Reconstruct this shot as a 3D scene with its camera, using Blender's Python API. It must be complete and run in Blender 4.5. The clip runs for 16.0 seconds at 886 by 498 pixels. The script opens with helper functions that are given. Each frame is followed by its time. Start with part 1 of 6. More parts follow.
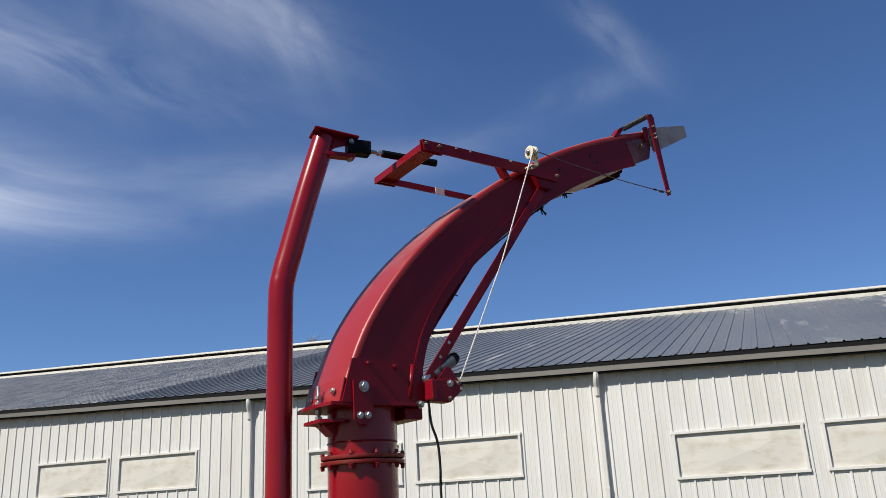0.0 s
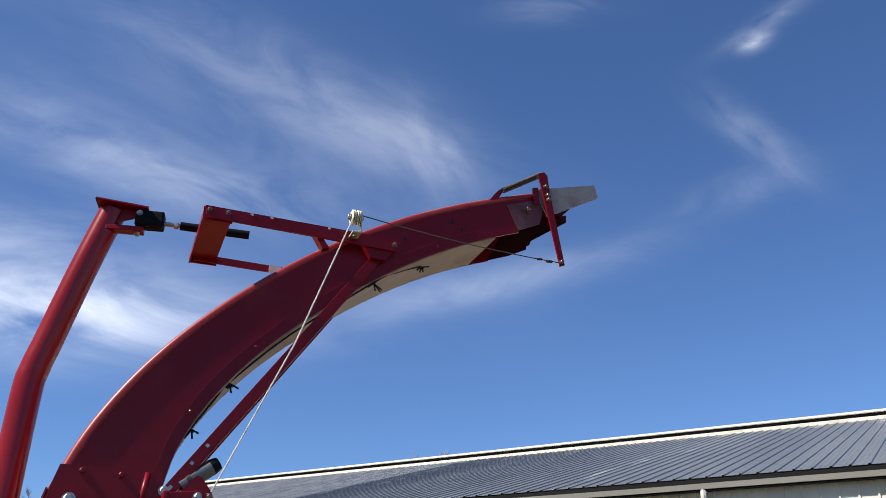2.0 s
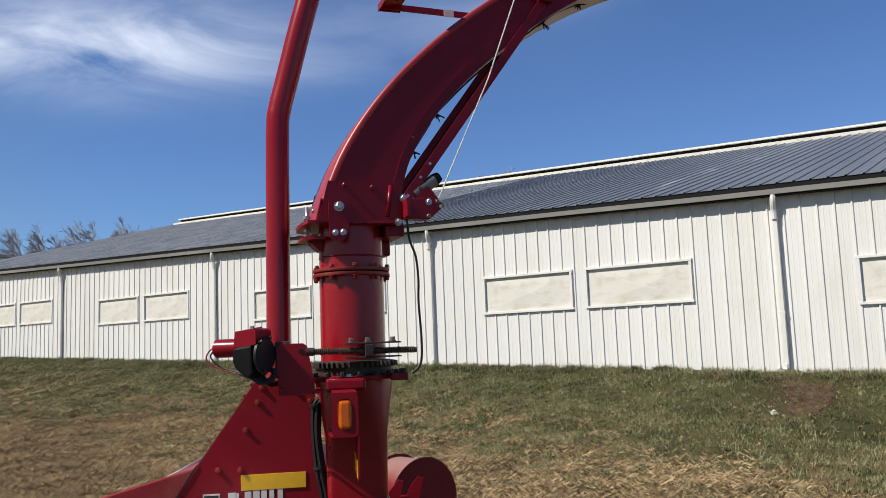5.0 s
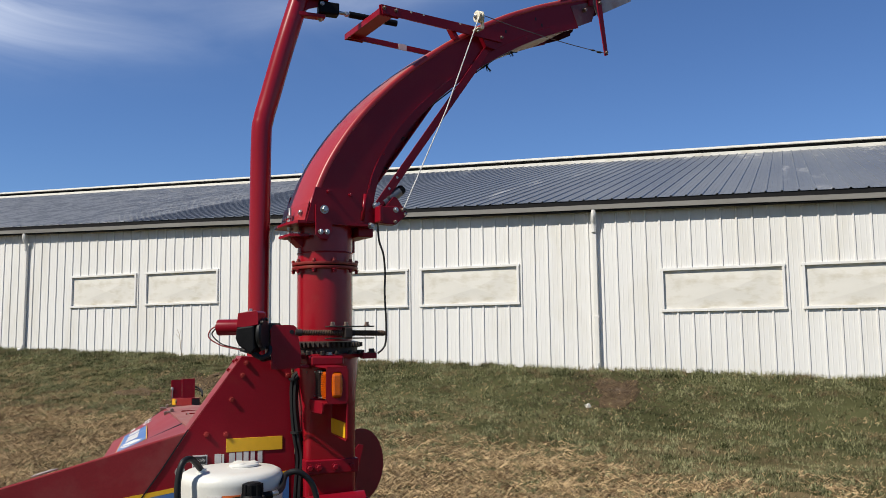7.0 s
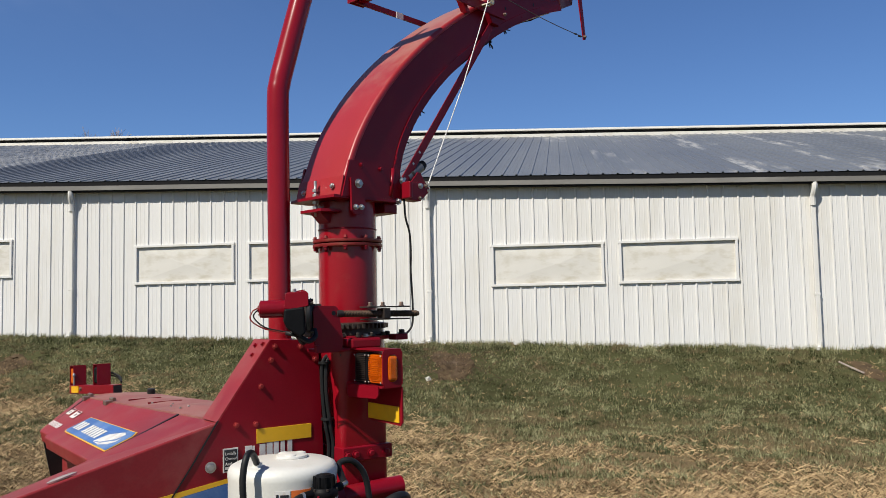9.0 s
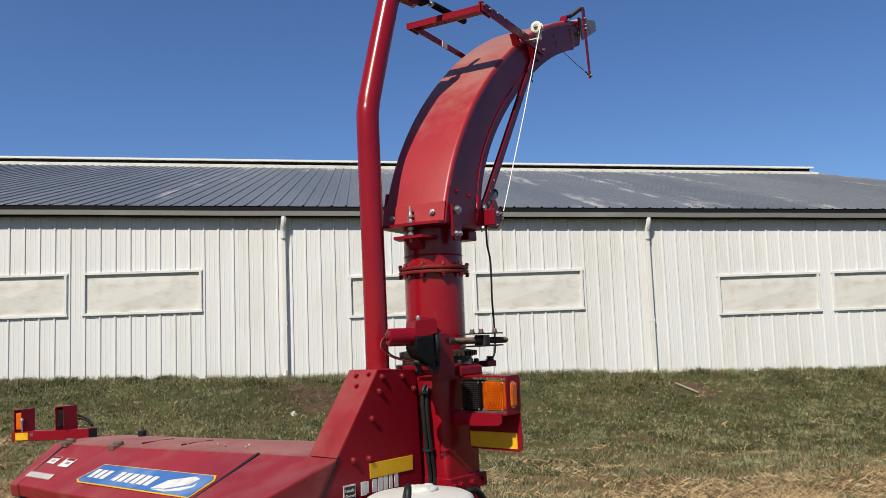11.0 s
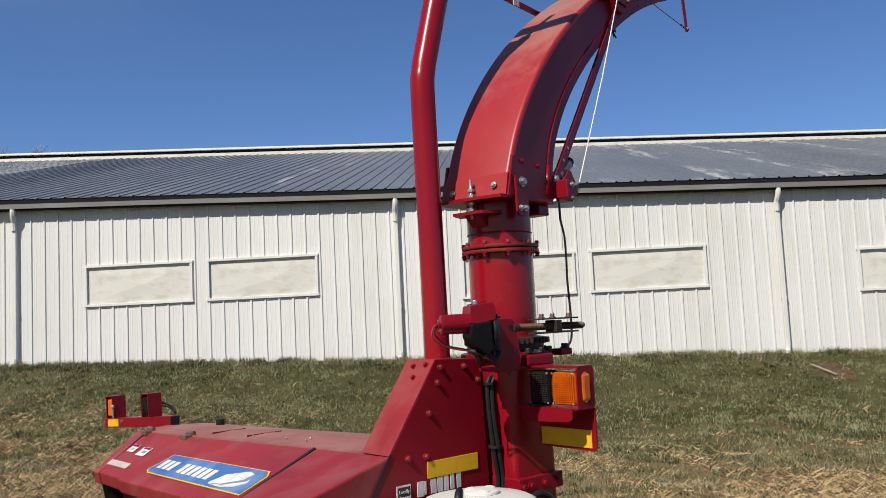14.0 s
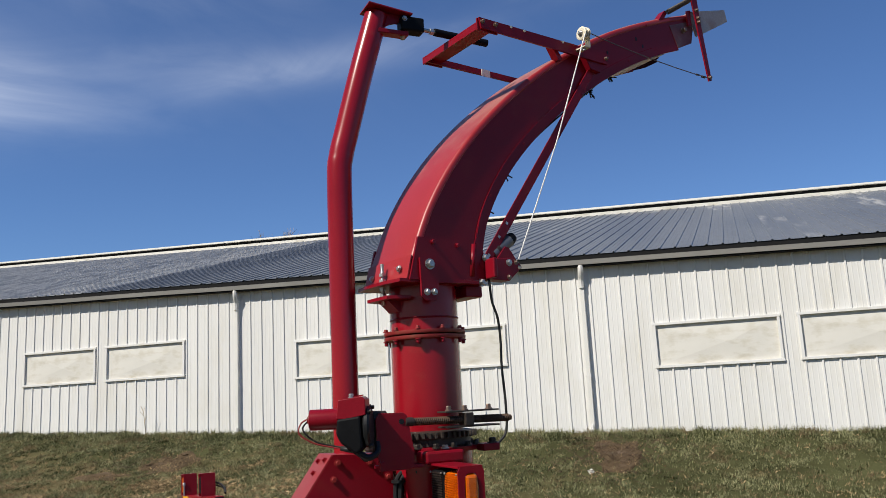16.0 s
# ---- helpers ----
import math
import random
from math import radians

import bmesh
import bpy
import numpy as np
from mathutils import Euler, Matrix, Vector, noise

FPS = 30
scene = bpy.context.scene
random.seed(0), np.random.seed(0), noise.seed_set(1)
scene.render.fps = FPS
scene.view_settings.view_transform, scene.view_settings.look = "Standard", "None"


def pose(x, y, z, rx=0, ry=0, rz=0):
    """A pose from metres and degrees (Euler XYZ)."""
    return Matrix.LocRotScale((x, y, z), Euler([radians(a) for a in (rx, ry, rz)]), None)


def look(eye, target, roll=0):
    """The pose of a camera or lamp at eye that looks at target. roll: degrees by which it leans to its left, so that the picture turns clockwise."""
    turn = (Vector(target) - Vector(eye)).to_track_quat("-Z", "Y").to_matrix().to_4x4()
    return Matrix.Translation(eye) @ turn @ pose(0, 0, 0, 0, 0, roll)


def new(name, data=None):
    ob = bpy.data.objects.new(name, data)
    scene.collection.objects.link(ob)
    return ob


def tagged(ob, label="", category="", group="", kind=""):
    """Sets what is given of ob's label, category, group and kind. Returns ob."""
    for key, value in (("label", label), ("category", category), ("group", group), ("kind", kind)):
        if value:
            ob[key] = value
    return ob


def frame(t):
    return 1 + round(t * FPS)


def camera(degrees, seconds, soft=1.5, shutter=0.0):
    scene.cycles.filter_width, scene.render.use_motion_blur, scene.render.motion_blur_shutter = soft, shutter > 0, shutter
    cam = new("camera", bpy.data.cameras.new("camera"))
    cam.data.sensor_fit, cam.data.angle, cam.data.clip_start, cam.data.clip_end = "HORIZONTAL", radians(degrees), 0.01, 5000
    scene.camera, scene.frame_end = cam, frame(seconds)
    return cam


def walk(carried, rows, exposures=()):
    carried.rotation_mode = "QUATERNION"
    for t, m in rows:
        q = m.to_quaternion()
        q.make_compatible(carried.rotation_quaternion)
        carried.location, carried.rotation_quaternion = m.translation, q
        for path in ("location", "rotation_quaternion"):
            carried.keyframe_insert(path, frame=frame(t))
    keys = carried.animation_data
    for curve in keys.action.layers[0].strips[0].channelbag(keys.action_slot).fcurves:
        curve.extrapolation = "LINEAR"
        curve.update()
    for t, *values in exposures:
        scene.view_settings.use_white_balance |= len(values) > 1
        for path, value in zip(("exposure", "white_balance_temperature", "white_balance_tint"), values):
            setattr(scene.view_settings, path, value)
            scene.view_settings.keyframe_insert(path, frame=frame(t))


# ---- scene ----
# eye in metres, then yaw, pitch and roll in degrees
cam = camera(56.24, 16.0, soft=0.65)
PATH = [
    (0, 2.827, 1.332, 1.650, 20.92, 17.44, -3.06),
    (0.5, 3.157, 1.487, 1.661, 23.32, 18.78, -4.04),
    (1, 3.361, 1.749, 1.683, 26.59, 20.25, -1.55),
    (1.5, 3.475, 2.028, 1.700, 29.03, 24.66, -1.91),
    (2, 3.566, 2.267, 1.678, 31.15, 25.54, -1.13),
    (2.5, 3.602, 2.410, 1.684, 32.28, 26.26, -1.12),
    (3, 3.646, 2.416, 1.684, 34.43, 25.16, -0.67),
    (3.5, 3.667, 2.247, 1.618, 38.42, 18.73, -0.41),
    (4, 3.665, 2.011, 1.540, 42.00, 11.26, -1.16),
    (4.5, 3.643, 1.772, 1.519, 40.77, 7.60, -1.42),
    (5, 3.518, 1.605, 1.557, 35.74, 6.55, -2.22),
    (7.5, 3.173, 0.802, 1.524, 20.01, 5.61, -0.21),
    (8, 2.903, 0.800, 1.535, 16.26, 4.64, -0.44),
    (8.5, 2.655, 0.706, 1.557, 12.02, 3.91, -0.87),
    (11, 1.346, 0.641, 1.577, -5.67, 5.80, -2.24),
    (11.5, 1.111, 0.732, 1.603, -8.87, 6.48, -2.47),
    (12, 0.929, 0.688, 1.619, -10.75, 7.04, -2.49),
    (12.5, 0.858, 0.664, 1.623, -10.69, 6.92, -2.60),
    (13, 1.076, 0.650, 1.598, -8.36, 6.34, -2.59),
    (13.5, 1.330, 0.709, 1.601, -3.97, 5.10, -2.80),
    (14, 1.564, 0.906, 1.587, 2.95, 4.81, -2.83),
    (14.5, 1.846, 1.052, 1.621, 10.46, 6.71, -2.89),
    (15, 2.173, 1.100, 1.626, 16.04, 8.84, -2.79),
    (15.5, 2.363, 1.184, 1.599, 18.81, 9.95, -2.79),
    (16, 2.562, 1.227, 1.612, 19.35, 10.17, -2.99),
]
walk(cam, [(t, pose(x, y, z, 90 + pitch, 0, yaw) @ pose(0, 0, 0, 0, 0, roll)) for t, x, y, z, yaw, pitch, roll in PATH],
     exposures=((0, 0.29), (1.0, 0.35), (1.5, 0.58), (2.0, 0.67), (2.5, 0.77), (3.5, 0.60), (4.0, 0.43), (5.0, 0.42), (7.5, 0.36), (12.0, 0.28), (16, 0.33)))

# ---- light ----
SUN_EL, SUN_AZ = 46.5, 213.0
world = bpy.data.worlds.new("sky")
scene.world = world
world.use_nodes = True
wn, wl = world.node_tree.nodes, world.node_tree.links
wn.clear()
w_out = wn.new("ShaderNodeOutputWorld")
w_bg = wn.new("ShaderNodeBackground")
w_sky = wn.new("ShaderNodeTexSky")
w_sky.sky_type = 'NISHITA'
w_sky.sun_disc = False
w_sky.sun_elevation, w_sky.sun_rotation = radians(SUN_EL), radians(SUN_AZ)
w_sky.altitude, w_sky.air_density, w_sky.dust_density, w_sky.ozone_density = 300, 1.0, 0.0, 6.0
w_bg.inputs["Strength"].default_value = 0.060
w_tc = wn.new("ShaderNodeTexCoord")


def wnode(kind, **inputs):
    n = wn.new(kind)
    for k, v in inputs.items():
        n.inputs[k].default_value = v
    return n


# thin streaked cirrus: each veil has a direction, an extent and a drift of its own


def w_math(op, a, b=None, c=None, clamp=False):
    n = wn.new("ShaderNodeMath")
    n.operation, n.use_clamp = op, clamp
    for k, v in enumerate((a, b, c)):
        if isinstance(v, (int, float)):
            n.inputs[k].default_value = v
        elif v is not None:
            wl.new(v, n.inputs[k])
    return n.outputs[0]


def w_dot(vec):
    n = wn.new("ShaderNodeVectorMath")
    n.operation = 'DOT_PRODUCT'
    n.inputs[1].default_value = vec
    wl.new(w_tc.outputs["Generated"], n.inputs[0])
    return n.outputs["Value"]


def veil(yaw, elev, along, across, slant, amount, grain=1.0, seed=0.0, lo=0.42, hi=0.80):
    """A streaked cloud: half its length and breadth and its slant are in degrees."""
    y, e, a = radians(yaw), radians(elev), radians(slant)
    mid = Vector((-math.sin(y) * math.cos(e), math.cos(y) * math.cos(e), math.sin(e)))
    right = Vector((math.cos(y), math.sin(y), 0))
    up = right.cross(mid)
    u = right * math.cos(a) + up * math.sin(a)
    v = up * math.cos(a) - right * math.sin(a)
    du, dv, front = w_dot(u), w_dot(v), w_dot(mid)
    com = wn.new("ShaderNodeCombineXYZ")
    wl.new(w_math('MULTIPLY', du, 5.0 * grain), com.inputs[0])
    wl.new(w_math('MULTIPLY', dv, 13.0 * grain), com.inputs[1])
    com.inputs[2].default_value = seed
    n = wnode("ShaderNodeTexNoise", Scale=1.0, Detail=9.0, Roughness=0.56, Distortion=0.7)
    wl.new(com.outputs[0], n.inputs["Vector"])
    q = w_math('ADD', w_math('POWER', w_math('DIVIDE', w_math('ABSOLUTE', du), math.sin(radians(along))), 2.0), w_math('POWER', w_math('DIVIDE', w_math('ABSOLUTE', dv), math.sin(radians(across))), 2.0))
    mask = w_math('MULTIPLY', w_math('POWER', 2.718, w_math('MULTIPLY', q, -1.1)), w_math('GREATER_THAN', front, 0.0))
    r = wn.new("ShaderNodeMapRange")
    r.inputs["From Min"].default_value, r.inputs["From Max"].default_value = lo, hi
    wl.new(n.outputs[0], r.inputs[0])
    return w_math('MULTIPLY', w_math('MULTIPLY', r.outputs[0], mask), amount)


veils = [veil(58, 19.6, 12, 2.7, 5, 1.15, 0.9, 1.3, 0.28, 0.78), veil(66, 22.5, 10, 2.4, 10, 0.45, 1.0, 3.9, 0.34, 0.82), veil(58, 30.0, 10, 2.2, -15, 0.28, 1.2, 4.1, 0.32, 0.84), veil(49.5, 29.0, 9, 1.9, -9, 0.30, 1.3, 6.6, 0.32, 0.82),
         veil(42.8, 36.2, 13, 2.6, -19, 0.20, 1.3, 7.7, 0.32, 0.84), veil(36.5, 33.4, 7, 2.1, -16, 0.28, 1.5, 2.2, 0.28, 0.82), veil(31.8, 32.4, 3.8, 1.8, -62, 0.22, 1.5, 5.2, 0.26, 0.82), veil(45, 31.5, 17, 6.0, -18, 0.15, 0.9, 9.9, 0.30, 0.90),
         veil(5.6, 36.4, 0.9, 0.5, 12, 0.62, 2.5, 5.0, 0.22, 0.66), veil(4.2, 37.4, 2.8, 0.6, 16, 0.22, 2.2, 1.7, 0.30, 0.78), veil(6.9, 30.4, 4.0, 1.1, -51, 0.20, 1.8, 8.2, 0.26, 0.80), veil(9.0, 27.2, 4.5, 1.2, 9, 0.13, 1.6, 9.4, 0.28, 0.80), veil(21.3, 41.2, 3.5, 0.8, -4, 0.18, 1.8, 6.3, 0.30, 0.80),
         veil(26.5, 23.2, 10, 1.2, 11.4, 0.26, 1.2, 3.3, 0.28, 0.84), veil(34.9, 22.7, 9, 1.5, 5, 0.22, 1.1, 6.1, 0.28, 0.84)]
cover = veils[0]
for v in veils[1:]:
    cover = w_math('ADD', cover, v, None, True)
w_mix = wn.new("ShaderNodeMix")
w_mix.data_type = 'RGBA'
w_mix.inputs[7].default_value = (14.5, 15.2, 16.6, 1)
wl.new(w_math('MULTIPLY', cover, 0.88), w_mix.inputs[0])
w_tint = wn.new("ShaderNodeMix")
w_tint.data_type, w_tint.blend_type = 'RGBA', 'MULTIPLY'
w_tint.inputs[0].default_value = 1.0
# deep blue away from the sun, a warmer whitish haze on its side
w_hue = wn.new("ShaderNodeMix")
w_hue.data_type = 'RGBA'
w_hue.inputs[6].default_value, w_hue.inputs[7].default_value = (1.00, 1.16, 1.42, 1), (1.22, 0.98, 0.80, 1)
w_near = wn.new("ShaderNodeMapRange")
w_near.interpolation_type = 'SMOOTHSTEP'
w_near.inputs["From Min"].default_value, w_near.inputs["From Max"].default_value = 0.15, 0.75
wl.new(w_dot((-0.69, -0.725, 0.0)), w_near.inputs[0])
wl.new(w_near.outputs[0], w_hue.inputs[0])
wl.new(w_hue.outputs[2], w_tint.inputs[7])
# haze brightens the sky on the sun's side
w_side = w_math('MINIMUM', w_math('MULTIPLY_ADD', w_dot((-0.69, -0.725, 0.0)), 0.12, 1.045), 1.0)
w_scale = wn.new("ShaderNodeVectorMath")
w_scale.operation = 'SCALE'
wl.new(w_sky.outputs[0], w_scale.inputs[0])
wl.new(w_side, w_scale.inputs["Scale"])
wl.new(w_scale.outputs[0], w_tint.inputs[6])
wl.new(w_tint.outputs[2], w_mix.inputs[6])
wl.new(w_mix.outputs[2], w_bg.inputs["Color"])
wl.new(w_bg.outputs[0], w_out.inputs["Surface"])

sun = new("sun", bpy.data.lights.new("sun", 'SUN'))
sun.data.energy, sun.data.angle, sun.data.color = 4.5, radians(0.53), (1.0, 0.945, 0.835)
_e, _a = radians(SUN_EL), radians(SUN_AZ)
SUN_DIR = Vector((math.sin(_a) * math.cos(_e), math.cos(_a) * math.cos(_e), math.sin(_e)))
sun.matrix_world = look(SUN_DIR * 40, (0, 0, 0))

# ---- materials ----


def surface(name, base, rough=0.5, metal=0.0, var=0.25, scale=4.0, fine=60.0, bump=0.15, tint=None, stain=None, stain_at=(0.58, 0.72),
            stain_scale=None, island=0.0, obj_random=0.0, spec=0.5, stretch=(1, 1, 1)):
    """A painted, earthy or metal surface: broad and fine variation, an optional stain and fine relief."""
    m = bpy.data.materials.new(name)
    m.use_nodes = True
    nd, lk = m.node_tree.nodes, m.node_tree.links
    p = nd["Principled BSDF"]
    p.inputs["Roughness"].default_value, p.inputs["Metallic"].default_value = rough, metal
    p.inputs["Specular IOR Level"].default_value = spec
    tc = nd.new("ShaderNodeTexCoord")
    mp = nd.new("ShaderNodeMapping")
    mp.inputs["Scale"].default_value = stretch
    lk.new(tc.outputs["Object"], mp.inputs["Vector"])
    big = nd.new("ShaderNodeTexNoise")
    big.inputs["Scale"].default_value, big.inputs["Detail"].default_value = scale, 6.0
    small = nd.new("ShaderNodeTexNoise")
    small.inputs["Scale"].default_value, small.inputs["Detail"].default_value = fine, 4.0
    for n in (big, small):
        lk.new(mp.outputs[0], n.inputs["Vector"])
    add = nd.new("ShaderNodeMath")
    add.operation = 'ADD'
    lk.new(big.outputs[0], add.inputs[0])
    half = nd.new("ShaderNodeMath")
    half.operation = 'MULTIPLY'
    half.inputs[1].default_value = 0.5
    lk.new(small.outputs[0], half.inputs[0])
    lk.new(half.outputs[0], add.inputs[1])
    last = add.outputs[0]
    for kind, amount in (("island", island), ("object", obj_random)):
        if amount:
            src = nd.new("ShaderNodeNewGeometry" if kind == "island" else "ShaderNodeObjectInfo")
            mul = nd.new("ShaderNodeMath")
            mul.operation = 'MULTIPLY_ADD'
            mul.inputs[1].default_value = amount
            lk.new(src.outputs["Random Per Island" if kind == "island" else "Random"], mul.inputs[0])
            lk.new(last, mul.inputs[2])
            last = mul.outputs[0]
    shrink = nd.new("ShaderNodeMath")
    shrink.operation = 'MULTIPLY'
    shrink.inputs[1].default_value = 1.0 / (1.0 + 0.75 * (island + obj_random))
    lk.new(last, shrink.inputs[0])
    last = shrink.outputs[0]
    ramp = nd.new("ShaderNodeValToRGB")
    ramp.color_ramp.elements[0].position, ramp.color_ramp.elements[1].position = 0.45, 1.0
    lo = tuple(c * (1 - var) for c in base)
    hi = tint if tint else tuple(min(1.0, c * (1 + var)) for c in base)
    ramp.color_ramp.elements[0].color, ramp.color_ramp.elements[1].color = (*lo, 1), (*hi, 1)
    lk.new(last, ramp.inputs[0])
    col = ramp.outputs[0]
    if stain:
        sn = nd.new("ShaderNodeTexNoise")
        sn.inputs["Scale"].default_value, sn.inputs["Detail"].default_value, sn.inputs["Roughness"].default_value = stain_scale or scale * 0.6, 8.0, 0.62
        lk.new(mp.outputs[0], sn.inputs["Vector"])
        sr = nd.new("ShaderNodeMapRange")
        sr.inputs["From Min"].default_value, sr.inputs["From Max"].default_value = stain_at
        lk.new(sn.outputs[0], sr.inputs[0])
        mx = nd.new("ShaderNodeMix")
        mx.data_type = 'RGBA'
        mx.inputs[7].default_value = (*stain, 1)
        lk.new(sr.outputs[0], mx.inputs[0])
        lk.new(col, mx.inputs[6])
        col = mx.outputs[2]
    lk.new(col, p.inputs["Base Color"])
    rr = nd.new("ShaderNodeMapRange")
    rr.inputs["To Min"].default_value, rr.inputs["To Max"].default_value = max(0.02, rough - 0.1), min(1.0, rough + 0.12)
    lk.new(big.outputs[0], rr.inputs[0])
    lk.new(rr.outputs[0], p.inputs["Roughness"])
    if bump:
        bp = nd.new("ShaderNodeBump")
        bp.inputs["Strength"].default_value, bp.inputs["Distance"].default_value = bump, 0.01
        lk.new(small.outputs[0], bp.inputs["Height"])
        lk.new(bp.outputs[0], p.inputs["Normal"])
    return m


RED = surface("red_paint", (0.200, 0.0035, 0.012), 0.32, var=0.20, scale=3.0, fine=180, bump=0.015, stain=(0.21, 0.018, 0.016), stain_at=(0.58, 0.82), stain_scale=7, spec=0.24)
# spout red with its shading mixed in as grey, plus wear
SHADED_WORN_RED = surface("shaded_worn_red_paint", (0.135, 0.035, 0.040), 0.5, var=0.3, scale=9, fine=120, bump=0.05, stain=(0.20, 0.14, 0.125), stain_at=(0.50, 0.68))
RED_TUBE = surface("red_tube_paint", (0.24, 0.004, 0.011), 0.22, var=0.14, scale=3.0, fine=220, bump=0.008, stain=(0.25, 0.03, 0.025), stain_at=(0.60, 0.80), stain_scale=9, spec=0.40)
RED_DUSTY_BOLT = surface("dull_red_bolt", (0.24, 0.022, 0.022), 0.6, var=0.3, scale=30, fine=200, bump=0.05, spec=0.2)
RED_DUSTY = surface("dusty_red_paint", (0.27, 0.095, 0.085), 0.65, var=0.18, scale=4.0, fine=120, bump=0.04, stain=(0.33, 0.19, 0.155), stain_at=(0.46, 0.70), spec=0.3)
RED_HOOD = surface("hood_red_paint", (0.235, 0.018, 0.022), 0.46, var=0.18, scale=2.2, fine=150, bump=0.02, stain=(0.27, 0.075, 0.065), stain_at=(0.44, 0.86), stain_scale=6, spec=0.30)
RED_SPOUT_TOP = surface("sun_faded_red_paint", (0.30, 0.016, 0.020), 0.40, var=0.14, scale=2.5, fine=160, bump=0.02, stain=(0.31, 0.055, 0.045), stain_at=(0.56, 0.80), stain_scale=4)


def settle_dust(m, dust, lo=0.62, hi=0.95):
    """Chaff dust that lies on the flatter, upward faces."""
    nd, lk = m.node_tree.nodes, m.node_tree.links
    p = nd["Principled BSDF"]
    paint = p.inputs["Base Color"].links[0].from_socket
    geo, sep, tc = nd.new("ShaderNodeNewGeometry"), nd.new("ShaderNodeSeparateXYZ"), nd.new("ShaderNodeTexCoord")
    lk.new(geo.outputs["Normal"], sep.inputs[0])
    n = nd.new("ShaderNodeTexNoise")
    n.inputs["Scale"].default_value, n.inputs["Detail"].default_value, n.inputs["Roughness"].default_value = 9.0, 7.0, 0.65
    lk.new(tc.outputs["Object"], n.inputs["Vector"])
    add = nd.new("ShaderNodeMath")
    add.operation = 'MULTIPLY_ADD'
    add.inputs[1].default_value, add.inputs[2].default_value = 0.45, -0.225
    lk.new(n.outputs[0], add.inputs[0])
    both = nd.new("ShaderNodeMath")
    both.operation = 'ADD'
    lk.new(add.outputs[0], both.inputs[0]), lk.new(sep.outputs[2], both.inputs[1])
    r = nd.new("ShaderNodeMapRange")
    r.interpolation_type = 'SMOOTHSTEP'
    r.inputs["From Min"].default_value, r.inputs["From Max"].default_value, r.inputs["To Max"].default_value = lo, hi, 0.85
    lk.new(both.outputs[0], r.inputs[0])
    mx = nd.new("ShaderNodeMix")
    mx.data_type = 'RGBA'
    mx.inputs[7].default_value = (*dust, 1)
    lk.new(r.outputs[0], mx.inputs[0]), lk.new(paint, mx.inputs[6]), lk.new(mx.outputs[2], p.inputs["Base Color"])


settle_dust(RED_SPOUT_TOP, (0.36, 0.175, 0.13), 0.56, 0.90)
RED_BLOWER = surface("blower_red_paint", (0.17, 0.006, 0.012), 0.5, var=0.2, scale=5, fine=150, bump=0.03, spec=0.2)
settle_dust(RED_BLOWER, (0.32, 0.19, 0.16), 0.45, 0.95)
RUSTY = surface("worn_red_steel", (0.22, 0.016, 0.016), 0.5, var=0.3, scale=14, fine=120, bump=0.15, stain=(0.19, 0.07, 0.04), stain_at=(0.56, 0.70))
CREAM = surface("weathered_liner", (0.42, 0.35, 0.315), 0.55, var=0.18, scale=6, fine=90, bump=0.08, stain=(0.28, 0.13, 0.10), stain_at=(0.53, 0.70), stretch=(1, 1, 1))
GREY_FLAP = surface("bare_grey_steel", (0.33, 0.285, 0.275), 0.5, metal=0.15, var=0.25, scale=7, fine=120, bump=0.06, stain=(0.22, 0.10, 0.085), stain_at=(0.55, 0.72))
MOTOR_GREY = surface("grey_motor_can", (0.13, 0.135, 0.145), 0.35, metal=0.5, var=0.2, scale=20, fine=120, bump=0.04)
ZINC = surface("zinc_bolt", (0.42, 0.41, 0.40), 0.38, metal=0.85, var=0.3, scale=30, fine=200, bump=0.05)
DULL_BOLT = surface("rusty_bolt", (0.22, 0.15, 0.12), 0.5, metal=0.6, var=0.4, scale=40, fine=200, bump=0.1)
GREASY_ROD = surface("greasy_brown_rod", (0.085, 0.052, 0.034), 0.5, metal=0.3, var=0.4, scale=30, fine=150, bump=0.1)
DARK_STEEL = surface("greasy_dark_steel", (0.034, 0.025, 0.020), 0.55, metal=0.25, var=0.4, scale=30, fine=150, bump=0.2)
BLACK = surface("black_rubber", (0.011, 0.011, 0.012), 0.5, var=0.3, scale=20, fine=150, bump=0.06, spec=0.3)
BLACK_BOX = surface("black_plastic", (0.005, 0.005, 0.006), 0.55, var=0.3, scale=20, fine=150, bump=0.05, spec=0.12)
# very dark red: the shade inside spout mouth and flap is in the colour
INNER_SHADE = surface("shaded_inside", (0.045, 0.006, 0.007), 0.7, var=0.4, scale=9, fine=120, bump=0.1, spec=0.1)
IVORY = surface("ivory_nylon", (0.66, 0.60, 0.47), 0.45, var=0.12, scale=30, fine=120, bump=0.04)
ROPE = surface("wire_rope", (0.62, 0.60, 0.58), 0.5, metal=0.2, var=0.25, scale=60, fine=300, bump=0.2)
CABLE_DARK = surface("thin_dark_cable", (0.12, 0.09, 0.08), 0.5, metal=0.4, var=0.3, scale=60, fine=300, bump=0.2)
YELLOW = surface("yellow_reflector", (0.72, 0.40, 0.012), 0.4, var=0.08, scale=30, fine=400, bump=0.05)
AMBER = surface("amber_lens", (0.58, 0.085, 0.002), 0.14, var=0.2, scale=25, fine=300, bump=0.25, tint=(0.76, 0.155, 0.004))
TANK = surface("white_polyethylene", (0.62, 0.61, 0.57), 0.42, var=0.06, scale=5, fine=120, bump=0.03, stain=(0.50, 0.46, 0.39), stain_at=(0.56, 0.80))
